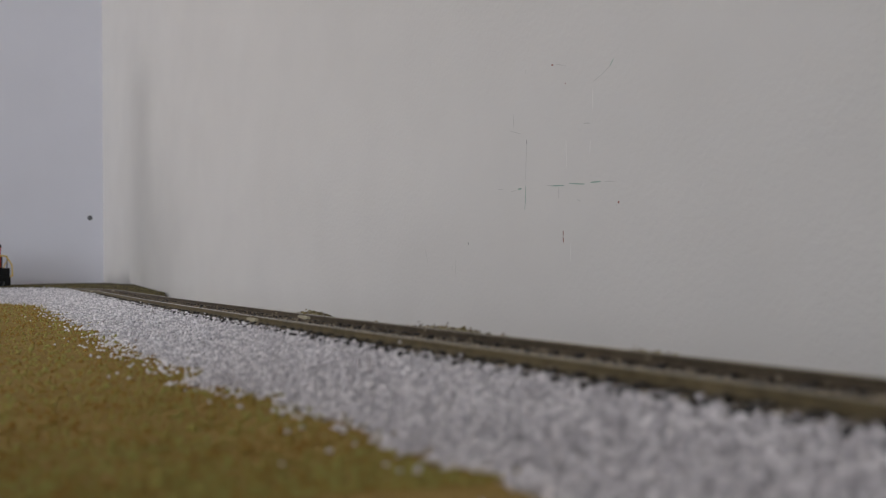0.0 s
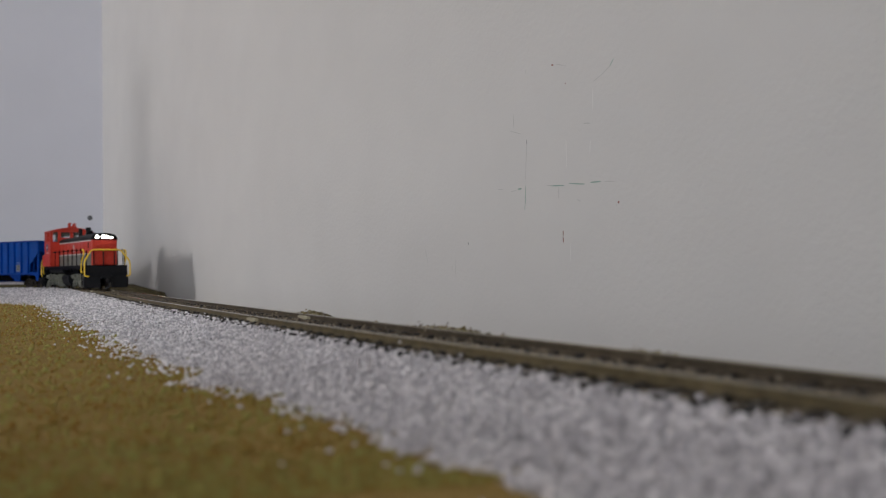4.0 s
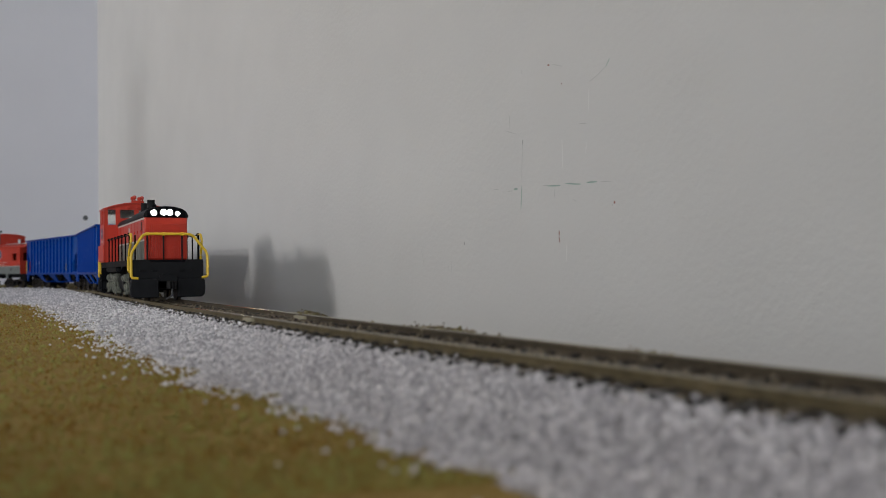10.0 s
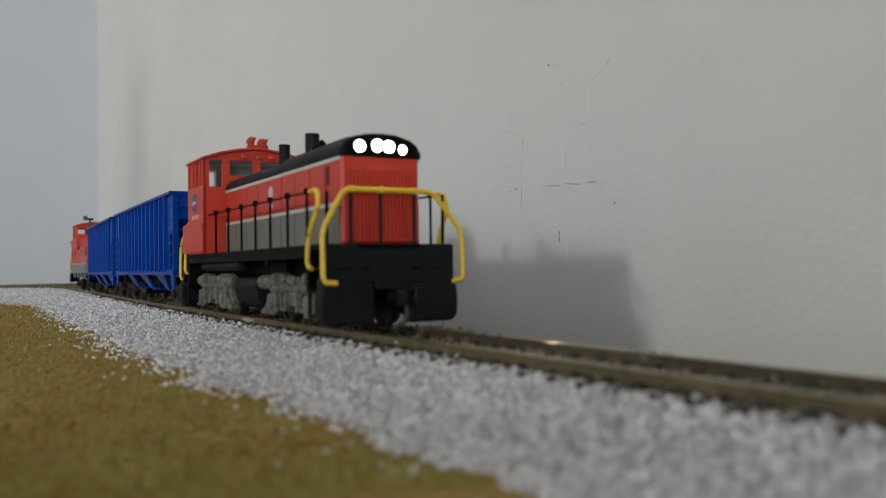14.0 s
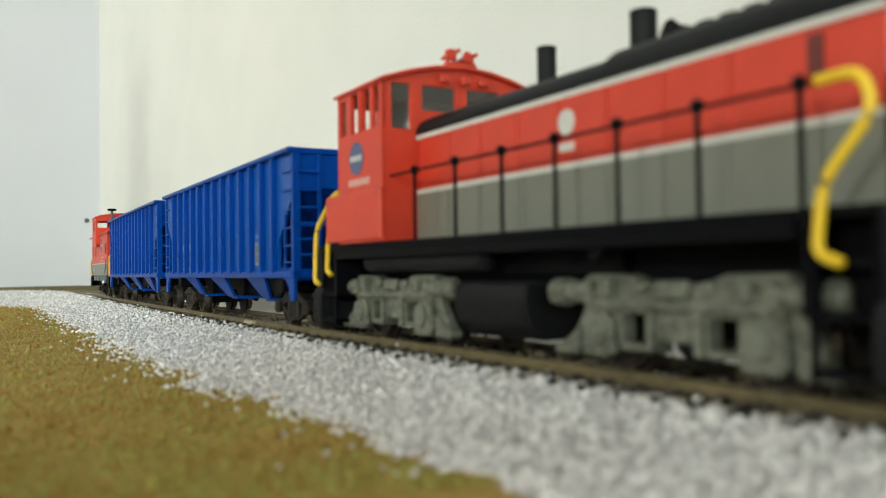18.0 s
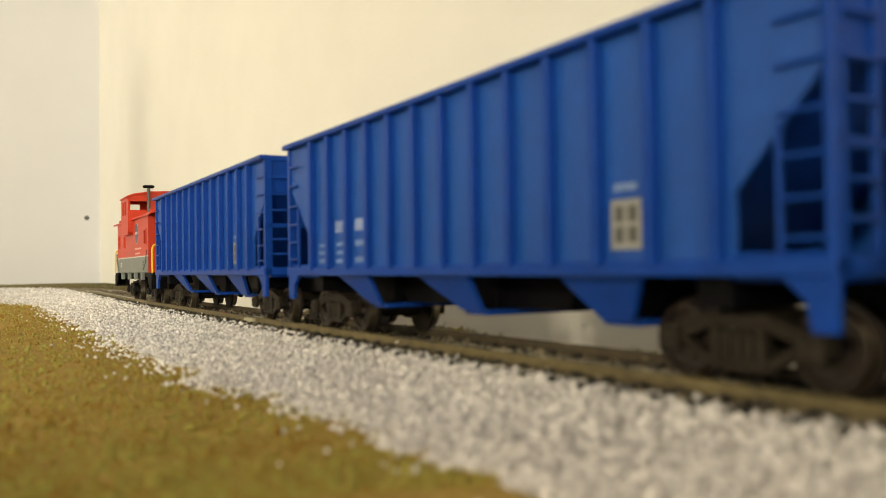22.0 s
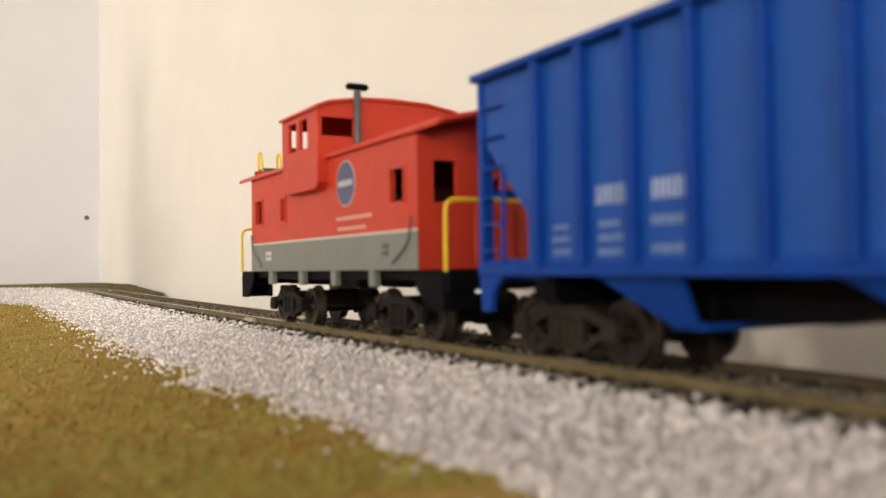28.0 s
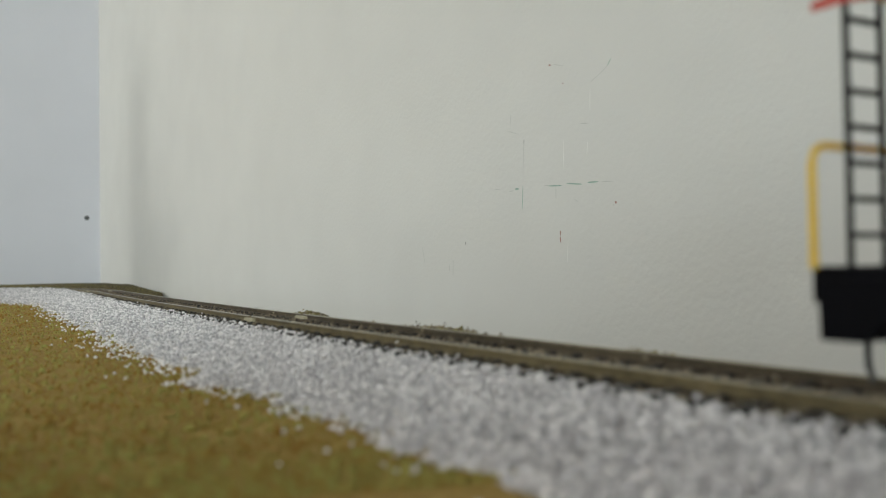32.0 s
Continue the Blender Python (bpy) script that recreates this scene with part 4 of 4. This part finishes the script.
def build_hopper(offset):
    c = tagged(new("hopper_car"), "empty bright blue ribbed model hopper car with white stencils", "hopper car", group="hopper cars of the train")
    L, H = -155.0, 17.2
    for side in (-1, 1):
        y0, y1 = side * H, side * (H - 0.8)
        outline = [(-13.2, 14.2), (-13.2, 22.6), (-1.8, 34.2), (-0.8, 45.2), (L + 0.8, 45.2), (L + 1.8, 34.2), (L + 13.2, 22.6), (L + 13.2, 14.2)]
        part("side_sheet", prism(B(), outline, 1, y0, y1), BLUESHEET, c, "blue side sheet")
        rib = mesh_of("rib", prism(B(), [(-0.8, 0), (-0.7, side * 1.5), (0.7, side * 1.5), (0.8, 0)], 2, 0, 30.6, 0.12), BLUE)
        for x in RIBS:
            r = new("rib", rib)
            r.parent = c
            r.location = Vector((x, y0, 14.6)) * MM
        bm = B()
        box(bm, L - 0.4, 0.4, y0 - side * 0.6, y0 + side * 1.9, 44.9, 46.1, 0.2)
        part("top_chord", bm, BLUE, c, "blue top rim")
        part("side_sill", box(B(), L, 0, y0 - side * 1.0, y0 + side * 0.9, 13.2, 15.2, 0.2), BLUE, c)
        for x0, way in ((0.0, -1), (L, 1)):
            part("corner_post", box(B(), x0, x0 + way * 1.3, y0 - side * 1.6, y0 + side * 0.6, 13.4, 45.4, 0.15), BLUE, c)
            part("stile", box(B(), x0 + way * 6.6, x0 + way * 7.2, y0 - side * 0.1, y0 + side * 0.5, 14.6, 29.6, 0.05), BLUE, c)
            rung = mesh_of("rung", tube(B(), [(0, 0, 0), (way * 6.2, 0, 0)], 0.27, 6), BLUE)
            for z in (17.2, 21.4, 25.8, 30.4, 35.4, 40.2):
                r = new("rung", rung)
                r.parent = c
                r.location = Vector((x0 + way * 0.8, y0 + side * 0.6, z)) * MM
            bm = prism(B(), [(x0, 13.4), (x0 + way * 7.0, 13.4), (x0 + way * 3.8, 10.6), (x0 + way * 3.3, 7.4), (x0 + way * 0.3, 7.4)], 1, y0 + side * 0.5, y0 - side * 0.5, 0.12)
            part("stirrup", bm, BLUE, c)
            part("brace", tube(B(), [(x0 + way * 13, y0 - side * 0.5, 15.4), (x0 + way * 1.0, y0 - side * 0.5, 15.4)], 0.5, 6), BLUE, c)
        # stencils: pale bars where nothing can be read
        for a, b, z0, z1 in ((-135.6, -131.2, 16.2, 17.4), (-135.6, -131.4, 18.0, 19.2), (-135.4, -131.6, 19.8, 20.8), (-125.8, -119.2, 22.8, 25.4), (-125.4, -120.4, 16.0, 17.2),
                             (-125.4, -120.2, 17.9, 19.1), (-125.2, -120.8, 19.8, 20.9), (-115.0, -108.8, 22.8, 25.4), (-115.2, -108.6, 19.6, 21.2), (-115.2, -108.4, 16.1, 17.6)):
            n = max(2, round((b - a) / 1.1))
            step = (b - a) / n
            bm = B()
            for k in range(n):
                box(bm, a + k * step, a + k * step + step * 0.62, y0, y0 + side * 0.07, z0, z0 + (z1 - z0) * (1.0 if z1 - z0 > 2 else 0.75))
            part("lettering", bm, STENCIL if z1 - z0 > 2 else FADED, c, "worn white lettering that cannot be read")
        panel_bm = B()
        panel(panel_bm, 1, y0, side * 0.06, -33.6, -27.9, 16.7, 23.2, [(-32.9, -31.1, 17.6, 19.7), (-30.4, -28.6, 17.6, 19.7), (-32.9, -31.1, 20.3, 22.4), (-30.4, -28.6, 20.3, 22.4)])
        part("stencil_panel", panel_bm, CREAM, c, "cream stencil panel with dark squares")
        part("stencil_panel", box(B(), -32.9, -28.6, y0, y0 + side * 0.03, 17.6, 22.4), GUNMETAL, c)
        part("lettering", box(B(), -33.0, -28.6, y0, y0 + side * 0.07, 24.4, 25.3), FADED, c, "worn white lettering that cannot be read")
    for x0, way in ((0.0, -1), (L, 1)):
        # upper end sheet, then the slope sheet that runs down and in
        bm = B()
        prism(bm, [(x0 + way * 0.6, 45.4), (x0 + way * 1.4, 45.4), (x0 + way * 1.4, 36.6), (x0 + way * 36, 13.6), (x0 + way * 34.6, 13.2), (x0 + way * 0.6, 36.0)], 1, -16.5, 16.5)
        part("slope_sheet", bm, BLUE, c, "blue sloping end sheet")
        for deep, z0, z1 in ((0.9, 44.6, 46.1), (0.9, 26.2, 27.4), (1.4, 13.2, 15.4)):
            part("end_rail", box(B(), x0, x0 + way * deep, -17, 17, z0, z1, 0.15), BLUE, c)
        for v in (way * 10.5, way * 4.5, -way * 4.5):
            part("end_post", box(B(), x0, x0 + way * 0.8, v - 0.45, v + 0.45, 14, 45, 0.05), BLUE, c)
        rung = mesh_of("rung", tube(B(), [(0, way * 16.4, 0), (0, way * 10.6, 0)], 0.34, 6), BLUE)
        for z in (19.0, 23.0, 31.0, 35.4, 40.0):
            r = new("rung", rung)
            r.parent = c
            r.location = Vector((x0 - way * 0.2, 0, z)) * MM
        part("end_sill", box(B(), x0 + way * 0.3, x0 + way * 14, -3.2, 3.2, 8.2, 13.4, 0.3), BLACK, c)
        part("end_deck", box(B(), x0 + way * 1.5, x0 + way * 15.0, -15.5, 15.5, 12.6, 13.3, 0.1), BLUE, c)
        coupler(c, x0 + way * 1.0, -way)
    # bays under the body
    for a, b, a2, b2 in ((-29.3, -47.4, -35.0, -41.4), (-72.0, -91.0, -72.6, -79.2), (-111.8, -128.6, -112.4, -117.4)):
        for side in (-1, 1):
            bm = prism(B(), [(a, 13.6), (b, 13.6), (b2, 6.9), (a2, 6.9)], 1, side * 16.2, side * 15.2, 0.15)
            for v in bm.verts:
                v.co.y -= side * 3.6 * (13.6 - v.co.z) / 6.7
            part("chute", bm, BLUE, c, "blue bottom chute")
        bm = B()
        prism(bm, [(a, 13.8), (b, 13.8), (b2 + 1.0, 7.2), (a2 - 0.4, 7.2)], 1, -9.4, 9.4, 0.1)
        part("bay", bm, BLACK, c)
        part("chute_gate", box(B(), a2 + 0.6, b2 - 0.6, -11.6, 11.6, 6.2, 7.2, 0.15), BLUE, c)
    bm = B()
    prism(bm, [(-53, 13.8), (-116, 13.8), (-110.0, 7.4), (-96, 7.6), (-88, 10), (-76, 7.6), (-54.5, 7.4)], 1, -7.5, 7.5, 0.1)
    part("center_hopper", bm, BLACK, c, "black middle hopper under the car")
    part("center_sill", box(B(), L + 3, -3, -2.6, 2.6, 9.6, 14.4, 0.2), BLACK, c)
    part("inner_ridge", prism(B(), [(-52, 13.8), (-64, 22), (-76, 13.8)], 1, -16.3, 16.3), BLUE, c)
    part("inner_ridge", prism(B(), [(-95, 13.8), (-106.5, 22), (-118, 13.8)], 1, -16.3, 16.3), BLUE, c)
    for b in (-18.0, -140.6):
        freight_truck(c, b, offset, (-18.0, -140.6), axle=10.7)
        part("body_bolster", box(B(), b - 2.6, b + 2.6, -15.4, 15.4, 9.4, 13.4, 0.2), BLACK, c)
    return c


# -- caboose
def build_caboose(offset):
    c = tagged(new("caboose"), "red and grey model caboose with a wide cupola and yellow rails", "caboose")
    holes = [(-10.9, -5.3, 27.6, 34.0), (-95.7, -90.4, 27.4, 33.8), (-75.2, -71.6, 27.4, 33.2)]
    for side in (-1, 1):
        part("side_wall", panel(B(), 1, side * 17, -side * 0.9, -100, 0, 14.3, 41.2, holes), RED, c, "red side wall with small windows")
        part("side_band", box(B(), -100.05, 0.05, side * 17, side * 17.16, 14.3, 21.6), GREYGREEN, c, "grey lower side")
        part("band_edge", box(B(), -100.05, 0.05, side * 17, side * 17.2, 21.6, 22.1), SILVER, c)
        for h in holes:
            fr = B()
            panel(fr, 1, side * 17, side * 0.3, h[0] - 0.6, h[1] + 0.6, h[2] - 0.6, h[3] + 0.6, [h])
            part("window_frame", fr, RED, c)
        badge = part("badge", lathe(B(), (-33.0, side * 17, 33.4), (0, side, 0), [(0, 4.8), (0.16, 4.8)], 30), DARKBLUE, c, "dark blue round badge with a white band")
        part("badge_rim", lathe(B(), (-33.0, side * 17, 33.4), (0, side, 0), [(0, 5.05), (0.1, 5.05)], 30), SILVER, badge)
        bm = B()
        for k in range(6):
            box(bm, -36.8 + k * 1.3, -35.8 + k * 1.3, side * 17.16, side * 17.24, 32.8, 34.1)
        part("badge_band", bm, DULLWHITE, badge)
        for z0, z1, a, b in ((25.4, 26.2, -38.2, -19.6), (23.1, 23.9, -37.6, -22.0)):
            n = int((b - a) / 1.15)
            bm = B()
            for k in range(n):
                box(bm, a + k * 1.15, a + k * 1.15 + 0.85, side * 17, side * 17.08, z0, z1)
            part("lettering", bm, PALELETTER, c, "small white lettering that cannot be read")
        for x, w in ((-87.4, 4.6), (-15.0, 3.0)):
            for z in (17.2, 18.6):
                part("lettering", box(B(), x, x + w, side * 17.16, side * 17.22, z, z + 1.0), SILVER if x < -50 else GUNMETAL, c, "small lettering that cannot be read")
        for x in (-84.3, -61.6, -41.0, -20.6):
            part("step_bracket", box(B(), x - 1.3, x + 1.3, side * 15.4, side * 17.1, 10.8, 14.4, 0.25), GREYGREEN, c)
        part("grab_iron", tube(B(), arc([(-1.6, side * 17.6, 24.5), (-2.6, side * 17.7, 19.5), (-9.5, side * 17.7, 15.6)], 6, 6), 0.2, 6), GUNMETAL, c)
        part("grab_iron", tube(B(), arc([(-98.4, side * 17.6, 24.5), (-97.4, side * 17.7, 19.5), (-90.5, side * 17.7, 15.6)], 6, 6), 0.3, 6), GREYGREEN, c)
    for x, way in ((0.0, 1), (-100.0, -1)):
        part("end_wall", panel(B(), 0, x, -way * 0.9, -16.1, 16.1, 14.3, 43.0, [(-13.5, -8.5, 27, 35), (-2.2, 1.8, 33.4, 36.5), (-2.2, 1.8, 29.2, 31.9), (8.5, 13.5, 27, 35)]), RED, c, "red end wall with windows")
        part("end_door", box(B(), x, x + way * 0.4, -4.6, 4.6, 15, 26.6, 0.15), RED, c)
        part("platform", box(B(), x, x + way * 10.2, -16.8, 16.8, 13.0, 14.2, 0.15), BLACK, c, "black end platform")
        for side in (-1, 1):
            bm = B()
            prism(bm, [(x + way * 9.5, 13.2), (x + way * 9.3, 6.8), (x + way * 4.5, 6.8), (x - way * 0.5, 10.4), (x - way * 1.5, 13.2)], 1, side * 17.2, side * 16.4, 0.15)
            part("step_side", bm, BLACK, c)
            bm = B()
            box(bm, x + way * 8.9, x + way * 9.5, side * 10.5, side * 16.5, 7.0, 13.2, 0.1)
            box(bm, x + way * 1.0, x + way * 9.2, side * 10.6, side * 11.6, 7.0, 13.2, 0.1)
            box(bm, x + way * 3.4, x + way * 9.2, side * 11.8, side * 16.5, 7.0, 7.8, 0.1)
            box(bm, x + way * 2.0, x + way * 9.2, side * 11.8, side * 16.5, 10.2, 10.9, 0.1)
            part("steps", bm, BLACK, c)
        part("end_rail", tube(B(), arc([(x + way * 10.0, -16.9, 14), (x + way * 10.0, -16.9, 26.8), (x + way * 10.0, 16.9, 26.8), (x + way * 10.0, 16.9, 14)]), 0.42, 8), YELLOW, c, "yellow end railing", smooth=True)
        hand = -1 if way < 0 else 1
        for v in (hand * 12.0, hand * 6.3):
            part("ladder_stile", tube(B(), [(x + way * 9.3, v, 14), (x + way * 9.3, v, 43.0)], 0.36, 6), BLACK, c)
            part("roof_grab", tube(B(), arc([(x + way * 8.8, v, 42.6), (x + way * 8.4, v, 49.4), (x + way * 6.2, v, 49.6), (x + way * 4.4, v, 43.0)]), 0.36, 6), YELLOW, c, "yellow roof grab rail", smooth=True)
        rung = mesh_of("ladder_rung", tube(B(), [(0, hand * 12.0, 0), (0, hand * 6.3, 0)], 0.36, 6), BLACK)
        for z in (17.5, 21.3, 25.1, 28.9, 32.7, 36.5, 40.3):
            r = new("ladder_rung", rung)
            r.parent = c
            r.location = Vector((x + way * 9.3, 0, z)) * MM
        wheel = part("brake_wheel", lathe(B(), (x + way * 8.2, 6.5, 28), (way, 0, 0), [(0, 2.9), (0.3, 3.3), (0.7, 2.9), (0.4, 2.5)], 18), BLACK, c, smooth=True)
        part("brake_staff", tube(B(), [(x + way * 8.2, 6.5, 14), (x + way * 8.2, 6.5, 28)], 0.4, 6), BLACK, wheel)
        part("end_beam", box(B(), x + way * 9.6, x + way * 10.4, -16.8, 16.8, 10.6, 14.3, 0.2), BLACK, c)
        coupler(c, x + way * 9.5, way)
    up = [(-17.9, 40.9), (-15.8, 41.9), (-8, 43.6), (0, 44.2), (8, 43.6), (15.8, 41.9), (17.9, 40.9)]
    part("roof", prism(B(), up + [(v, w - 0.9) for v, w in up[::-1]], 0, -109.0, 9.0, 0.12), RED, c, "low arched red roof", smooth=True)
    part("roof_walk", box(B(), -108.6, -66.6, -2.6, 2.6, 44.4, 45.0, 0.1), SILVER, c, "grey roof walk")
    part("roof_walk", box(B(), -42, 8.6, -2.6, 2.6, 44.4, 45.0, 0.1), SILVER, c, "grey roof walk")
    for v in (-9, 9):
        part("roof_end_plate", box(B(), -108.8, -103.0, v - 3.2, v + 3.2, 43.9, 44.6, 0.1), GUNMETAL, c)
    # cupola
    x0, x1 = -66.5, -43.0
    for side in (-1, 1):
        part("cupola_side", panel(B(), 1, side * 19.6, -side * 0.9, x0, x1, 34.6, 52.6, [(-62.0, -56.6, 43.2, 50.2), (-54.4, -49.2, 43.2, 50.2)]), RED, c, "red cupola side with two windows")
        part("cupola_floor", prism(B(), [(x0, 34.7), (x1, 34.7), (x1 - 2, 33.2), (x0 + 2, 33.2)], 1, side * 19.5, side * 16.9, 0.1), RED, c)
    for x in (x0, x1 - 0.9):
        part("cupola_end", panel(B(), 0, x, 0.9, -18.75, 18.75, 34.6, 52.6, [(-18.5, -10.4, 45.4, 49.8), (10.4, 18.5, 45.4, 49.8)]), RED, c, "red cupola end with windows")
        part("cupola_gable", prism(B(), [(-18.7, 52.4), (-9, 54.2), (0, 54.6), (9, 54.2), (18.7, 52.4)], 0, x, x + 0.9), RED, c)
    up = [(-20.2, 52.3), (-17.0, 53.6), (-9, 54.9), (0, 55.2), (9, 54.9), (17.0, 53.6), (20.2, 52.3)]
    part("cupola_roof", prism(B(), up + [(v, w - 0.8) for v, w in up[::-1]], 0, x0 - 0.8, x1 + 0.8, 0.12), RED, c, "arched red cupola roof", smooth=True)
    jack = part("smoke_jack", lathe(B(), (-42.2, -9.8, 42.4), (0, 0, 1), [(0, 1.8), (0.6, 1.6), (1.0, 0.85), (13.6, 0.85), (14.0, 0.6)], 12), GUNMETAL, c, "dark T-topped smoke stack", smooth=True)
    part("jack_cap", box(B(), -43.1, -41.3, -12.6, -7.0, 56.4, 57.9, 0.5), BLACK, jack)
    # floor and underframe
    part("underframe", box(B(), -99.5, -0.5, -15.5, 15.5, 12.2, 14.4, 0.2), BLACK, c)
    part("center_sill", box(B(), -108, 8, -3, 3, 10.4, 12.4, 0.2), BLACK, c)
    part("tool_box", box(B(), -44, -33, -14.5, -9, 10.2, 12.4, 0.3), BLACK, c)
    part("brake_tank", lathe(B(), (-66, 8, 11.2), (1, 0, 0), [(0, 0.5), (0.6, 1.5), (16, 1.5), (16.6, 0.5)], 14), BLACK, c, smooth=True)
    for b in (-19.5, -85.4):
        freight_truck(c, b, offset, (-19.5, -85.4), BLACKTRUCK, axle=10.8)
    return c


engine = build_engine()
hopper_a = build_hopper(157.0)
hopper_b = build_hopper(329.3)
caboose = build_caboose(506.2)


# ---- marks on the walls ----
def wall_mark(x, z, w, h, mat, lean=0.0, wall=None):
    """A thin scuff on the long wall, x along the track in mm, z above the rails."""
    bm = B()
    n = 5
    top, low = [], []
    for k in range(n + 1):
        u = -w / 2 + w * k / n
        t = h / 2 * (0.35 + 0.65 * math.sin(math.pi * (k + 0.4) / (n + 0.8)))
        top.append((u, t)), low.append((u, -t))
    prism(bm, top + low[::-1], 1, -0.05, 0.0)
    ob = part("scuff", bm, mat, wall_back)
    along = (Vector((x * MM, 0, 0)) - Vector((CORNER.x, 0, 0))).dot(Vector((1, 0, 0))) / ALONG.x
    place = room(along, 0.0001, z * MM)
    ob.matrix_basis = Matrix.Translation(place) @ Matrix.Rotation(WALL_TURN, 4, "Z") @ Matrix.Rotation(radians(lean), 4, "Y")
    return ob


wall_mark(-294.1, 65.8, 1.9, 0.45, DARKMARK, -88)
wall_mark(-294.8, 57.7, 14.4, 0.25, FAINTMARK, -86)
wall_mark(-295.7, 43.0, 9.8, 0.38, GREENMARK, -85)
wall_mark(-299.5, 46.9, 2.6, 0.90, GREENMARK, -1)
wall_mark(-303.5, 46.4, 3.7, 0.34, FAINTMARK, -1)
wall_mark(-313.4, 47.9, 4.1, 0.34, FAINTMARK, 7)
wall_mark(-279.5, 46.6, 3.1, 0.34, FAINTMARK, 7)
wall_mark(-274.4, 46.1, 8.0, 0.56, GREENMARK, 4)
wall_mark(-262.8, 45.8, 9.0, 0.56, GREENMARK, 7)
wall_mark(-252.1, 45.5, 5.6, 0.67, GREENMARK, 1)
wall_mark(-244.5, 45.0, 5.7, 0.34, FAINTMARK, 5)
wall_mark(-240.0, 37.1, 0.9, 0.90, REDMARK, -88)
wall_mark(-241.1, 36.2, 0.7, 0.56, FAINTMARK, -88)
wall_mark(-271.5, 27.3, 2.0, 0.56, REDMARK, -88)
wall_mark(-271.5, 24.8, 2.2, 0.56, REDMARK, 82)
wall_mark(-339.8, 25.5, 1.4, 0.56, DARKMARK, 81)
wall_mark(-350.8, 14.4, 7.1, 0.45, FAINTMARK, -88)
wall_mark(-354.0, 14.4, 2.9, 0.34, FAINTMARK, -88)
wall_mark(-378.2, 21.0, 8.8, 0.34, FAINTMARK, 72)
wall_mark(-276.4, 94.1, 1.4, 0.67, REDMARK, 12)
wall_mark(-271.2, 93.0, 6.6, 0.28, FAINTMARK, 17)
wall_mark(-250.1, 83.7, 4.5, 0.28, FAINTMARK, -21)
wall_mark(-245.6, 85.6, 5.1, 0.28, FAINTMARK, -25)
wall_mark(-242.3, 87.9, 3.2, 0.34, GREENMARK, -51)
wall_mark(-268.5, 85.2, 0.6, 0.45, REDMARK, 32)
wall_mark(-256.2, 67.9, 4.2, 0.45, FAINTMARK, 7)
wall_mark(-293.9, 94.9, 1.5, 0.34, FAINTMARK, -88)
wall_mark(-303.2, 76.0, 5.8, 0.34, FAINTMARK, 87)
wall_mark(-302.2, 71.0, 8.3, 0.28, FAINTMARK, 17)
wall_mark(-254.9, 58.6, 4.5, 0.28, PALEMARK, -84)
wall_mark(-268.8, 58.0, 10.6, 0.34, PALEMARK, 90)
wall_mark(-267.3, 19.6, 7.0, 0.34, PALEMARK, -85)
wall_mark(-261.9, 39.4, 2.3, 0.28, FAINTMARK, 25)
wall_mark(-273.8, 43.3, 4.2, 0.34, FAINTMARK, -88)
wall_mark(-252.9, 76.5, 7.9, 0.25, PALEMARK, -88)
bm = lathe(B(), (0, 0, 0), (1, 0, 0), [(0, 3.4), (0.6, 3.0), (1.0, 1.6)], 12)
plug = part("nail_hole_plug", bm, GUNMETAL, wall_left)
plug.matrix_basis = Matrix.Translation((-1.2762, 0.1399, 0.0898)) @ Matrix.Rotation(WALL_TURN, 4, 'Z')


# ---- the running train ----
def car_pose(s, front, back):
    x0, y0, _ = on_line(s + front)
    x1, y1, _ = on_line(s + back)
    h = math.atan2(y0 - y1, x0 - x1)
    return pose((x0 - math.cos(h) * front) * MM, (y0 - math.sin(h) * front) * MM, 0, 0, 0, math.degrees(h)), h


CARS = [(engine, 0.0, -33, -112), (hopper_a, 157.0, -18.0, -140.6), (hopper_b, 329.3, -18.0, -140.6), (caboose, 506.2, -19.5, -85.4)]


def motions():
    times = [k / 3 for k in range(97)]
    for thing, off, front, back in CARS:
        walk(thing, [(t, car_pose(running(t) - off, front, back)[0]) for t in times])
    for truck, bolster, off, (front, back) in TRUCKS:
        rows = []
        for t in times:
            s = running(t) - off
            rows.append((t, pose(bolster * MM, 0, 0, 0, 0, math.degrees(on_line(s + bolster)[2] - car_pose(s, front, back)[1]))))
        walk(truck, rows)
    fine = [k / 15 for k in range(481)]
    turned = [running(t) - running(0) for t in fine]
    for wheels, x, radius, off in WHEELSETS:
        walk(wheels, [(t, pose(x * MM, 0, radius * MM, 0, math.degrees(d / radius), 0)) for t, d in zip(fine, turned)])


motions()
